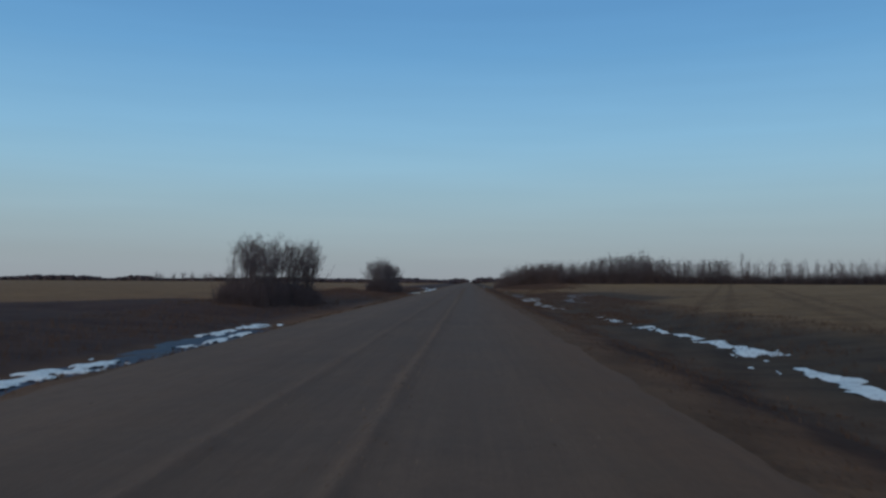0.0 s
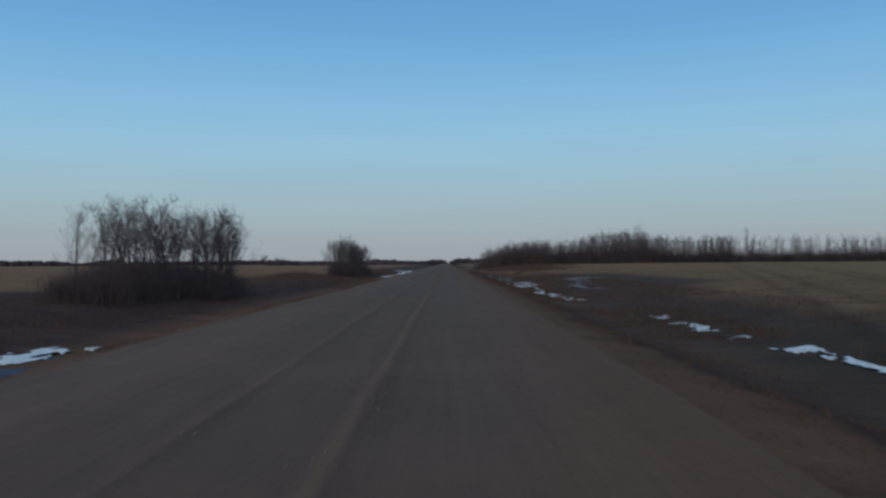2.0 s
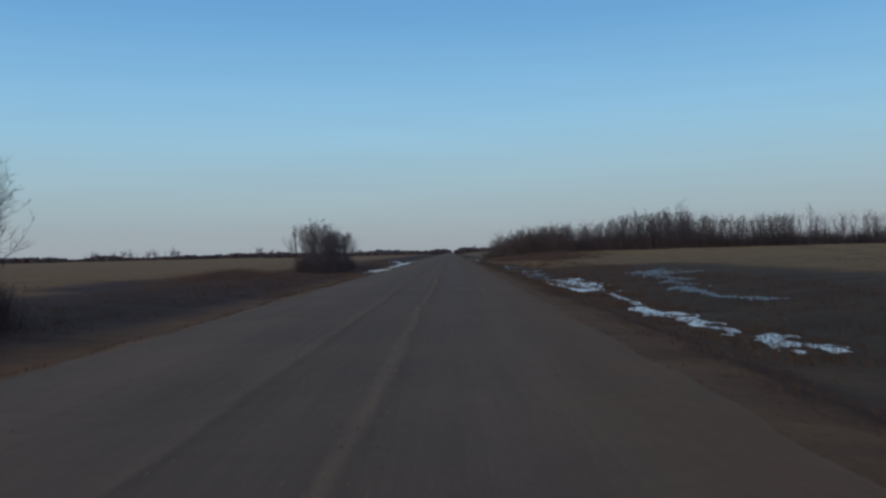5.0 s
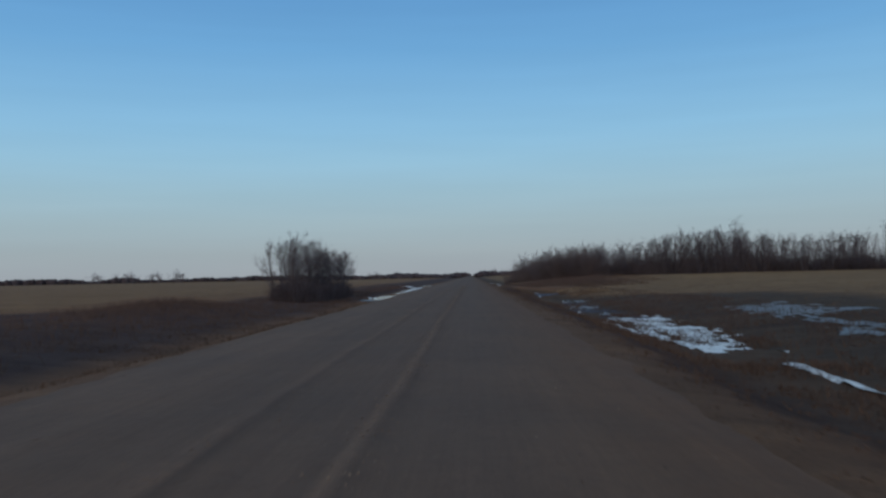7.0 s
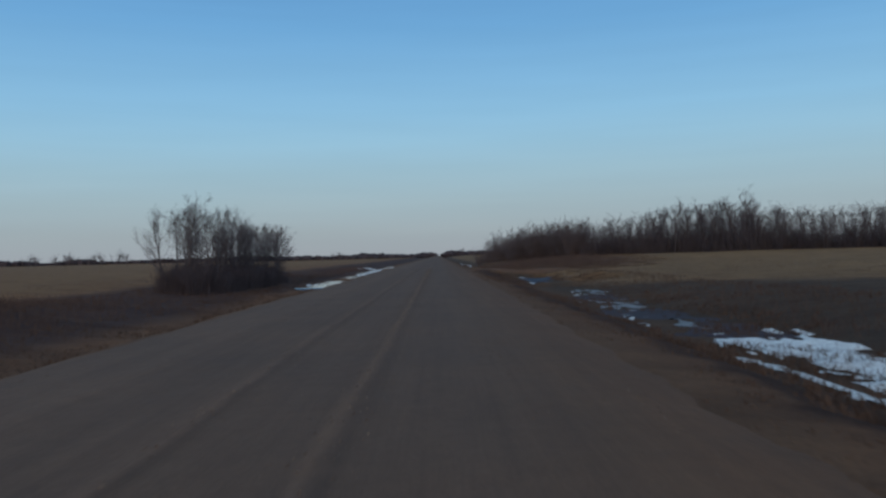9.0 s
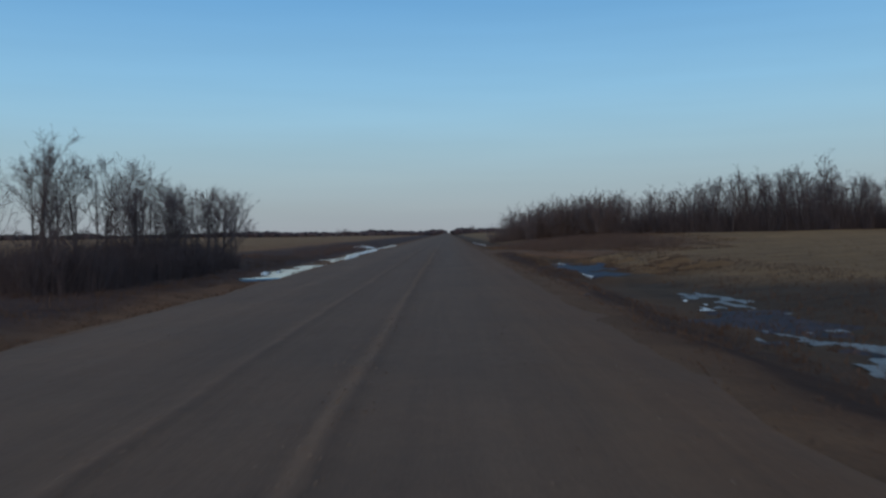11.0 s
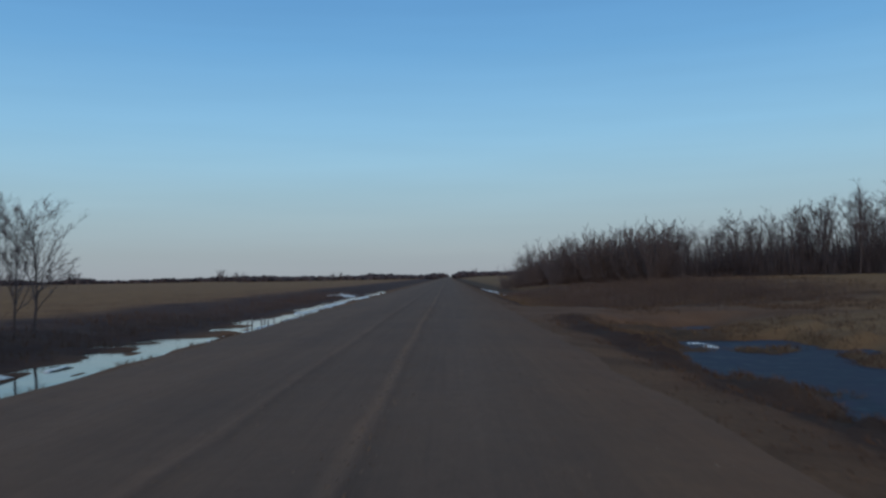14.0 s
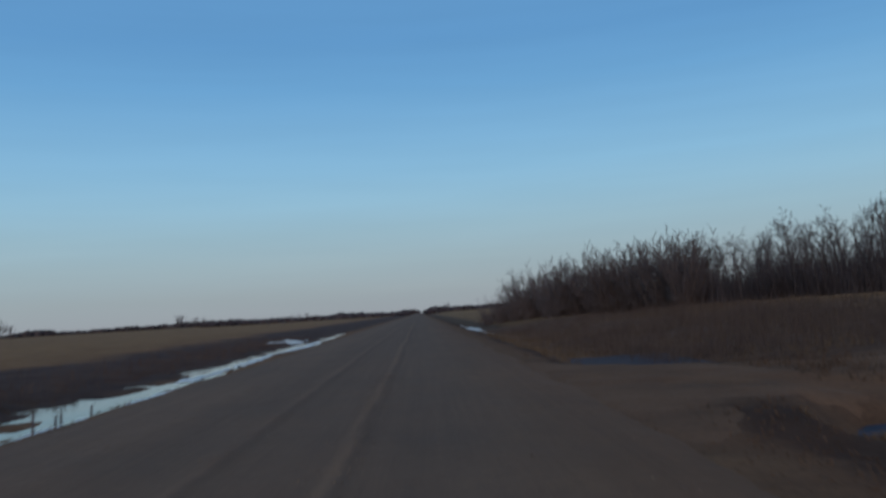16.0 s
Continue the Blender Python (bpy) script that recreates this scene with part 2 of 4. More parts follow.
def ground_material():
    """Dead grass in zones that follow the plan: shoulder, its shaded break, ditch, field."""
    m, nt, b = shade("dead_grass_ground", 0.97, 0.1)
    v = coords(nt)
    sep = nt.nodes.new("ShaderNodeSeparateXYZ")
    nt.links.new(v, sep.inputs[0])
    wander = maths(nt, "MULTIPLY", maths(nt, "SUBTRACT", noise_of(nt, v, 0.25, 5), 0.5), 2.4)
    x = maths(nt, "ADD", sep.outputs[0], wander)
    # the wet dark ground of the ditch spreads far into the field in places
    drift = maths(nt, "SUBTRACT", noise_of(nt, v, 0.045, 5, 0.6), 0.5)
    wide = ramp_of(nt, maths(nt, "DIVIDE", maths(nt, "MULTIPLY_ADD", drift, 24.0, sep.outputs[1]), 160.0), [
        (0.0, (0.75, 0.75, 0.75)), (0.2, (1, 1, 1)), (0.38, (1, 1, 1)), (0.52, (0.15, 0.15, 0.15)), (0.6, (0.2, 0.2, 0.2)), (0.68, (0.4, 0.4, 0.4)), (0.79, (0.4, 0.4, 0.4)), (0.86, (0.08, 0.08, 0.08)), (1.0, (0.16, 0.16, 0.16))])
    shifted = maths(nt, "MINIMUM", maths(nt, "MULTIPLY_ADD", drift, 16.0, maths(nt, "MULTIPLY_ADD", wide, 23.0, x)), -13.0)
    x = maths(nt, "MAXIMUM", x, shifted)
    # further on the right field comes closer to the ditch
    closer = maths(nt, "MULTIPLY", ramp_of(nt, maths(nt, "DIVIDE", sep.outputs[1], 250.0), [(0.56, (0, 0, 0)), (0.63, (1, 1, 1))]), 4.5)
    x = maths(nt, "ADD", x, maths(nt, "MINIMUM", maths(nt, "MAXIMUM", maths(nt, "MULTIPLY_ADD", x, 2.0, -15.0), 0.0), closer))
    # and for a stretch the damp ground beyond the ditch is wider
    damp = ramp_of(nt, maths(nt, "DIVIDE", maths(nt, "MULTIPLY_ADD", drift, 20.0, sep.outputs[1]), 160.0), [(0.44, (0, 0, 0)), (0.56, (1, 1, 1)), (0.84, (1, 1, 1)), (0.93, (0, 0, 0))])
    x = maths(nt, "SUBTRACT", x, maths(nt, "MULTIPLY", damp, maths(nt, "MINIMUM", maths(nt, "MAXIMUM", maths(nt, "SUBTRACT", x, 9.0), 0.0), 8.0)))
    pos = maths(nt, "DIVIDE", maths(nt, "ADD", x, 40.0), 80.0)
    # the darkest strip, 0.551 to 0.563, is the ditch edge's shade put into the colour
    zone = ramp_of(nt, pos, [
        (0.0, (0.175, 0.107, 0.05)), (0.235, (0.16, 0.096, 0.046)), (0.28, (0.054, 0.037, 0.031)), (0.345, (0.056, 0.037, 0.029)),
        (0.368, (0.122, 0.07, 0.037)), (0.412, (0.132, 0.077, 0.042)), (0.43, (0.112, 0.073, 0.045)), (0.538, (0.11, 0.066, 0.036)), (0.5465, (0.1, 0.057, 0.031)), (0.551, (0.046, 0.026, 0.016)), (0.563, (0.044, 0.026, 0.016)), (0.572, (0.06, 0.04, 0.026)), (0.582, (0.078, 0.052, 0.031)),
        (0.605, (0.06, 0.044, 0.028)), (0.655, (0.064, 0.047, 0.03)), (0.70, (0.152, 0.099, 0.048)), (1.0, (0.18, 0.117, 0.055))])
    # brown packed earth where the entrance crosses the ditch
    over = maths(nt, "MULTIPLY", ramp_of(nt, maths(nt, "DIVIDE", maths(nt, "ADD", maths(nt, "SUBTRACT", sep.outputs[1], 170.0), wander), 30.0), [(0.34, (0, 0, 0)), (0.46, (1, 1, 1)), (0.66, (1, 1, 1)), (0.74, (0, 0, 0))]),
                 ramp_of(nt, maths(nt, "DIVIDE", maths(nt, "ADD", sep.outputs[0], wander), 30.0), [(0.07, (0, 0, 0)), (0.12, (1, 1, 1)), (0.45, (1, 1, 1)), (0.75, (0, 0, 0))]))
    zone = mixed(nt, over, zone, (0.11, 0.066, 0.037))
    # dark brushy bank between the entrance and the wood
    bank = maths(nt, "MULTIPLY", ramp_of(nt, maths(nt, "DIVIDE", maths(nt, "ADD", maths(nt, "SUBTRACT", sep.outputs[1], 180.0), wander), 100.0), [(0.1, (0, 0, 0)), (0.14, (1, 1, 1)), (0.75, (1, 1, 1)), (0.95, (0, 0, 0))]),
                 ramp_of(nt, maths(nt, "DIVIDE", maths(nt, "MULTIPLY_ADD", wander, 1.5, sep.outputs[0]), 40.0), [(0.1, (0, 0, 0)), (0.14, (1, 1, 1)), (0.5, (1, 1, 1)), (0.75, (0, 0, 0))]))
    zone = mixed(nt, bank, zone, (0.088, 0.056, 0.035))
    rows = noise_of(nt, coords(nt, (0.05, 0.6, 1)), 1.0, 5, 0.7)
    big = noise_of(nt, v, 0.35, 6, 0.65)
    fine = noise_of(nt, v, 14, 5, 0.75)
    col = mixed(nt, 0.55, zone, ramp_of(nt, big, [(0.3, (0.55, 0.52, 0.5)), (0.5, (1, 1, 1)), (0.7, (1.35, 1.3, 1.2))]), "MULTIPLY")
    col = mixed(nt, 0.65, col, ramp_of(nt, rows, [(0.3, (0.62, 0.6, 0.58)), (0.5, (1, 1, 1)), (0.7, (1.3, 1.3, 1.25))]), "MULTIPLY")
    col = mixed(nt, 0.6, col, ramp_of(nt, fine, [(0.28, (0.35, 0.33, 0.32)), (0.5, (1, 1, 1)), (0.75, (1.6, 1.5, 1.35))]), "MULTIPLY")
    # old wheel tracks that slant across the stubble field
    slant = maths(nt, "ADD", maths(nt, "MULTIPLY_ADD", sep.outputs[1], -0.31, sep.outputs[0]), maths(nt, "MULTIPLY", wander, 0.8))
    for at in (-2.2, 0.0, 5.5, 7.4):
        near = maths(nt, "ABSOLUTE", maths(nt, "SUBTRACT", slant, at))
        col = mixed(nt, 0.45, col, ramp_of(nt, near, [(0.2, (0.55, 0.5, 0.45)), (0.7, (1, 1, 1))]), "MULTIPLY")
    nt.links.new(col, b.inputs["Base Color"])
    bumped(nt, b, maths(nt, "ADD", fine, maths(nt, "MULTIPLY", big, 2.0)), 0.8, 0.06)
    return m


def dirt_material():
    """Packed earth with a thin cover of dead grass."""
    m, nt, b = shade("packed_dirt", 0.97, 0.1)
    v = coords(nt)
    broad, fine = noise_of(nt, v, 0.5, 5, 0.65), noise_of(nt, v, 14, 5, 0.75)
    col = ramp_of(nt, broad, [(0.3, (0.083, 0.05, 0.029)), (0.5, (0.112, 0.067, 0.038)), (0.7, (0.131, 0.081, 0.047))])
    col = mixed(nt, 0.6, col, ramp_of(nt, fine, [(0.28, (0.4, 0.38, 0.36)), (0.5, (1, 1, 1)), (0.75, (1.5, 1.42, 1.3))]), "MULTIPLY")
    nt.links.new(col, b.inputs["Base Color"])
    bumped(nt, b, maths(nt, "ADD", fine, broad), 0.7, 0.05)
    return m


def bark_material(name, dark, light, scale=9.0):
    m, nt, b = shade(name, 0.9, 0.2)
    info = nt.nodes.new("ShaderNodeObjectInfo")
    n = noise_of(nt, coords(nt, (1, 1, 0.3)), scale, 4, 0.7)
    col = ramp_of(nt, n, [(0.3, dark), (0.7, light)])
    tint = ramp_of(nt, info.outputs["Random"], [(0.0, (0.8, 0.78, 0.76)), (1.0, (1.2, 1.18, 1.16))])
    nt.links.new(mixed(nt, 1.0, col, tint, "MULTIPLY"), b.inputs["Base Color"])
    bumped(nt, b, n, 0.5, 0.01)
    return m


def snow_material(name, bright):
    m, nt, b = shade(name, 0.6, 0.4)
    v = coords(nt)
    n, dirt = noise_of(nt, v, 9, 6, 0.75), noise_of(nt, v, 1.7, 5, 0.7)
    col = ramp_of(nt, dirt, [(p, tuple(c * bright for c in tone)) for p, tone in ((0.3, (0.36, 0.4, 0.36)), (0.45, (0.57, 0.63, 0.57)), (0.7, (0.7, 0.77, 0.69)))])
    col = mixed(nt, 0.75, col, ramp_of(nt, n, [(0.36, (0.22, 0.21, 0.2)), (0.48, (1, 1, 1))]), "MULTIPLY")
    nt.links.new(col, b.inputs["Base Color"])
    bumped(nt, b, n, 0.6, 0.03)
    return m


def water_material(name, deep, rough, spec=0.5, ripple=0.12):
    m, nt, b = shade(name, rough, spec)
    v = coords(nt)
    n = noise_of(nt, v, 2.2, 4, 0.6)
    nt.links.new(ramp_of(nt, n, [(0.35, tuple(c * 0.45 for c in deep)), (0.65, tuple(c * 2.0 for c in deep))]), b.inputs["Base Color"])
    nt.links.new(maths(nt, "MULTIPLY_ADD", n, rough * 1.2, rough * 0.4), b.inputs["Roughness"])
    b.inputs["IOR"].default_value = 1.33
    bumped(nt, b, noise_of(nt, v, 5, 3), ripple, 0.02)
    return m


def blade_material(name, a, c):
    m, nt, b = shade(name, 0.9, 0.15)
    g = nt.nodes.new("ShaderNodeNewGeometry")
    col = ramp_of(nt, g.outputs["Random Per Island"], [(0.0, a), (1.0, c)])
    col = mixed(nt, 0.4, col, ramp_of(nt, noise_of(nt, coords(nt), 0.5, 4), [(0.3, (0.5, 0.48, 0.46)), (0.7, (1.3, 1.25, 1.2))]), "MULTIPLY")
    nt.links.new(col, b.inputs["Base Color"])
    return m


GRAVEL, GROUND = gravel_material(), ground_material()
DIRT = dirt_material()
BARK = bark_material("grey_bark", (0.034, 0.031, 0.031), (0.078, 0.069, 0.067))
LIMB = bark_material("branch_bark", (0.04, 0.036, 0.037), (0.085, 0.076, 0.075))
TWIG = bark_material("twig_bark", (0.055, 0.05, 0.052), (0.11, 0.099, 0.1))
WILLOW = bark_material("willow_bark", (0.034, 0.031, 0.033), (0.065, 0.058, 0.059))
SALLOW = bark_material("sallow_bark", (0.062, 0.053, 0.051), (0.112, 0.095, 0.089))
SNOW = snow_material("old_snow", 1.0)
SLUSH = snow_material("grey_slush", 0.24)
WATER = water_material("ditch_water", (0.012, 0.014, 0.015), 0.04)
ICE = water_material("blue_ice", (0.022, 0.024, 0.034), 0.55, 0.22, 0.5)
MARSH = water_material("flooded_ice", (0.02, 0.021, 0.029), 0.6, 0.14, 0.9)
DULL = water_material("muddy_ice", (0.034, 0.029, 0.031), 0.7, 0.08, 0.9)
STRAW = blade_material("dry_blades", (0.065, 0.048, 0.03), (0.14, 0.102, 0.06))
BROWN = blade_material("brown_blades", (0.052, 0.037, 0.026), (0.094, 0.065, 0.043))
BRUSH = blade_material("brush_twigs", (0.038, 0.034, 0.036), (0.074, 0.063, 0.062))
WOODBRUSH = blade_material("wood_undergrowth", (0.052, 0.045, 0.045), (0.098, 0.083, 0.079))
SALLOWBRUSH = blade_material("sallow_twigs", (0.06, 0.05, 0.048), (0.112, 0.094, 0.086))
LOWBRUSH = blade_material("low_brush_twigs", (0.055, 0.041, 0.033), (0.1, 0.072, 0.055))
FARWOOD = blade_material("far_wood", (0.03, 0.026, 0.028), (0.055, 0.047, 0.048))
STONE = blade_material("loose_stones", (0.065, 0.05, 0.037), (0.135, 0.112, 0.083))

# ---- the ground, in one sheet to the horizon ----
def growing(start, end, first, rate):
    out, step = [], first
    while start < end:
        start += step
        step *= rate
        out.append(start)
    return out


fine_x = list(np.arange(-26, 20.01, 0.4))
xs = [-v for v in reversed(growing(26, 3000, 0.6, 1.16))] + fine_x + growing(20, 3000, 0.6, 1.16)
ys = list(np.arange(-30, -4, 2.0)) + list(np.arange(-4, 210, 0.5)) + list(np.arange(210, 310, 1.0)) + growing(309, 4900, 1.5, 1.09)
ground = new("ground", grid_mesh("ground", xs, ys, ground_z, GROUND))
tagged(ground, "flat prairie ground with dead brown grass, ditches and stubble fields", "ground", kind="structure")

xs = list(np.arange(-7.0, 3.51, 0.12))
ys = list(np.arange(-30, -2, 1.0)) + list(np.arange(-2, 200, 0.35)) + growing(200, 4800, 0.4, 1.05)
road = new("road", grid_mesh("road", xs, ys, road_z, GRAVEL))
tagged(road, "straight dry gravel road with wheel tracks and loose ridges", "road", kind="structure")


def drive_z(x, y):
    """The dirt crossing to the field, hollowed by two wheel tracks."""
    mid = 186.3 + 0.5 * np.sin(x * 0.25)
    side = np.abs(y - mid) + 0.5 * vnoise(x, y, 2.0, 31)
    flare = 3.8 + 4.5 * (1 - ramp(2.6, 7.5, x))
    z = ground_z(x, y, False) + 0.05 - 0.16 * ramp(flare - 1.8, flare + 1.4, side) - 0.16 * ramp(5.0, 10.5, x + 2.2 * vnoise(x, y, 1.8, 33)) - 0.2 * (1 - ramp(2.2, 3.0, x))
    for off in (-0.85, 0.85):
        z = z - 0.04 * np.exp(-((y - mid - off) / 0.25) ** 2)
    return z + 0.02 * vnoise(x, y, 0.6, 32)


drive = new("field_entrance", grid_mesh("field_entrance", np.arange(2.0, 12.51, 0.25), np.arange(174, 203, 0.25), drive_z, DIRT))
tagged(drive, "packed brown dirt entrance crossing the ditch to a field", "driveway", kind="structure")


# ---- water, ice and old snow in the ditches ----
def sheet(name, x0, x1, y0, y1, z, material, label, category):
    """A level surface of water or ice with a ragged outline; the banks cut it off."""
    xs, ys = np.arange(x0, x1 + 0.01, 0.25), np.arange(y0, y1 + 0.01, 0.5)
    def level(gx, gy):
        ends = np.minimum(gy - y0, y1 - gy) + 1.5 * vnoise(gx, gy, 1.6, 41)
        return z - 0.4 * (1 - ramp(0.0, 1.5, ends)) + 0.004 * vnoise(gx, gy, 0.9, 42)
    ob = new(name, grid_mesh(name, xs, ys, level, material))
    return tagged(ob, label, category, kind="structure")


sheet("water", -14.5, -7.8, 163, 292, -0.93, WATER, "still melt water lying along the roadside ditch", "water")
sheet("water_2", -13.5, -8.5, 8, 44.5, -0.955, ICE, "grey blue ice in the ditch bottom", "ice")
sheet("ice_3", 5.2, 13.5, 157, 187, -0.8, MARSH, "dark blue ice over flooded dead grass", "ice")
sheet("ice_5", 4.6, 9.5, 190.5, 204, -0.66, DULL, "narrow puddle of dark ice below the field entrance", "ice")
sheet("ice_4", 5.0, 11.5, 117, 141, -0.83, DULL, "thin grey ice in the ditch bottom", "ice")


def snow(x_mid, half, y0, y1, cover, seed, base=None, rise=0.06, material=SNOW):
    """A patch of old snow along a ditch: a low crust with holes and a torn edge."""
    xs = np.arange(-half - 0.4, half + 0.41, 0.14)
    ys = np.arange(y0, y1 + 0.01, 0.16)
    gx, gy = np.meshgrid(xs, ys)
    centre = x_mid + 0.35 * vnoise(gy, gy * 0, 7, seed + 1)
    body = 1 - np.abs(gx) / (half * (1 + 0.45 * vnoise(gy, gy * 0 + 5, 3.5, seed + 2)))
    tips = np.minimum(gy - y0, y1 - gy) / 2.5
    h = np.minimum(body, tips) + 0.5 * vnoise(gx, gy * 0.6, 0.7, seed + 3) + 0.75 * vnoise(gx, gy * 0.4, 0.3, seed + 4) + 0.25 * vnoise(gx, gy * 0.4, 2.2, seed + 6) + cover
    px = gx + centre
    under = ground_z(px, gy) if base is None else np.maximum(base, ground_z(px, gy))
    z = under + np.where(h > 0, 0.012 + rise * np.clip(h, 0, 1.2) + 0.012 * vnoise(px, gy, 0.3, seed + 5), -0.05)
    keep = h > -0.12
    n = len(xs)
    a = (np.arange(len(ys) - 1)[:, None] * n + np.arange(n - 1)[None])
    full = keep[:-1, :-1] & keep[1:, :-1] & keep[:-1, 1:] & keep[1:, 1:]
    a = a[full]
    faces = np.stack([a, a + 1, a + n + 1, a + n], 1)
    used, faces = np.unique(faces, return_inverse=True)
    verts = np.stack([px.ravel(), gy.ravel(), z.ravel()], 1)[used]
    ob = new("snow_patch", mesh_of("snow_patch", verts, faces.reshape(-1, 4), material, True))
    return tagged(ob, "torn crust of old melting snow in a ditch", "snow", "snow patches in the ditches", "stuff")


snow(-10.9, 0.6, 13, 25, -0.3, 100, -0.93)
snow(-10.3, 0.3, 26, 29, -0.4, 102, -0.93)
snow(-10.3, 0.4, 29.5, 38.5, -0.25, 104, -0.93)
snow(-11.0, 0.5, 35.5, 46, -0.3, 106, -0.93)
snow(8.9, 0.6, 13, 23.6, -0.35, 110)
snow(9.5, 0.7, 25.4, 32.6, -0.25, 112)
snow(9.1, 0.28, 33.4, 44.5, -0.3, 115)
snow(9.0, 0.35, 38, 45.5, -0.45, 117)
snow(8.7, 0.4, 46.5, 59, -0.58, 120, None, 0.03)
snow(7.4, 0.75, 71, 87.5, -0.52, 132)
snow(7.6, 0.22, 87.5, 95, -0.25, 130)
snow(7.0, 0.35, 97.5, 108, 0.0, 135)
snow(7.9, 0.95, 98, 117, 0.0, 140)
snow(6.2, 0.18, 104, 113, 0.05, 145)
snow(8.2, 1.2, 104, 119.5, -0.22, 150)
snow(7.8, 1.9, 119, 138, -0.85, 152, None, 0.03, SLUSH)
snow(6.2, 0.15, 119, 129, -0.3, 155)
snow(8.5, 0.9, 138.5, 148, -0.75, 160, None, 0.03, SLUSH)
snow(7.8, 0.35, 139.5, 144, -0.5, 165)
snow(6.9, 0.35, 157, 165, -0.7, 170, -0.8)
snow(7.7, 0.3, 173.5, 177, -0.6, 172, -0.8)
snow(-11.3, 0.45, 166, 174, -0.75, 180, -0.93)
snow(-9.6, 0.3, 174, 186, -0.6, 185, -0.93)
snow(-9.8, 0.4, 184, 206, -0.7, 190, -0.93)
snow(-10.5, 0.6, 206, 262, -0.42, 200, -0.93)
snow(-13.5, 1.4, 252, 262, -0.1, 210)
snow(-9.6, 0.6, 264, 276, -0.1, 215)
snow(5.6, 0.8, 246, 270, 0.1, 220)
snow(11.5, 0.4, 84, 97, -0.35, 230, None, 0.04, SLUSH)
snow(12.3, 0.45, 94, 104, -0.25, 240, None, 0.04, SLUSH)
snow(13.6, 0.55, 101, 111, -0.2, 245, None, 0.04, SLUSH)
snow(14.7, 1.9, 109, 119.5, -0.3, 250, None, 0.04, SLUSH)


# ---- bare trees and shrubs ----
class Tubes:
    """Collects tapered tubes and makes one mesh of them."""
    def __init__(self):
        self.v, self.f = [], []

    def add(self, pts, radii, sides):
        pts = np.asarray(pts, float)
        start = len(self.v)
        ang = np.arange(sides) * 2 * math.pi / sides
        way = pts[-1] - pts[0]
        way = way / (np.linalg.norm(way) + 1e-9)
        a = np.cross(way, (0.3, 0.9, 0.1) if abs(way[2]) > 0.8 else (0, 0, 1))
        a /= np.linalg.norm(a)
        c = np.cross(way, a)
        for p, r in zip(pts, radii):
            for g in ang:
                self.v.append(p + r * (math.cos(g) * a + math.sin(g) * c))
        for k in range(len(pts) - 1):
            for s in range(sides):
                i, j = start + k * sides + s, start + k * sides + (s + 1) % sides
                self.f.append((i, j, j + sides, i + sides))

    def cone(self, p, q, r):
        """A twig: a thin three-sided cone."""
        start = len(self.v)
        way = (q - p) / (np.linalg.norm(q - p) + 1e-9)
        a = np.cross(way, (0.3, 0.9, 0.1) if abs(way[2]) > 0.8 else (0, 0, 1))
        a /= np.linalg.norm(a)
        c = np.cross(way, a)
        self.v += [p + r * a, p + r * (0.87 * c - 0.5 * a), p - r * (0.87 * c + 0.5 * a), q]
        self.f += [(start, start + 1, start + 3), (start + 1, start + 2, start + 3), (start + 2, start, start + 3)]

    def mesh(self, name, material):
        return mesh_of(name, self.v, self.f, material, True)


def crooked(rng, start, way, length, n, wobble, lift=0.0):
    pts, way = [np.array(start, float)], np.array(way, float)
    for _ in range(n):
        way = way + rng.normal(0, wobble, 3) + np.array((0, 0, lift))
        way /= np.linalg.norm(way)
        pts.append(pts[-1] + way * length / n)
    return np.array(pts)


def along(pts, t):
    k = min(int(t * (len(pts) - 1)), len(pts) - 2)
    u = t * (len(pts) - 1) - k
    return pts[k] * (1 - u) + pts[k + 1] * u, (pts[k + 1] - pts[k]) / np.linalg.norm(pts[k + 1] - pts[k])


def sideways(rng, way, spread):
    r = rng.normal(0, 1, 3)
    r -= way * (r @ way)
    r /= np.linalg.norm(r)
    return way * math.cos(spread) + r * math.sin(spread)


def tree_mesh(name, limb, twig, barks=None):
    """Limbs and twigs of a crown in one mesh with two barks."""
    thick, thin = barks or (LIMB, TWIG)
    n = len(limb.v)
    me = mesh_of(name, limb.v + twig.v, limb.f + [tuple(i + n for i in f) for f in twig.f], thick, True)
    me.materials.append(thin)
    me.polygons.foreach_set("material_index", [0] * len(limb.f) + [1] * len(twig.f))
    return me


def shoots(rng, twig, p, way, length, r=0.0058):
    """A twig and one side shoot."""
    w = sideways(rng, way, rng.uniform(0.3, 1.0)) + np.array((0, 0, 0.15))
    q = p + w / np.linalg.norm(w) * length
    twig.cone(p, q, r)
    w2 = sideways(rng, w / np.linalg.norm(w), rng.uniform(0.4, 0.9))
    m = p + (q - p) * rng.uniform(0.25, 0.6)
    twig.cone(m, m + w2 * length * 0.6, r * 0.7)


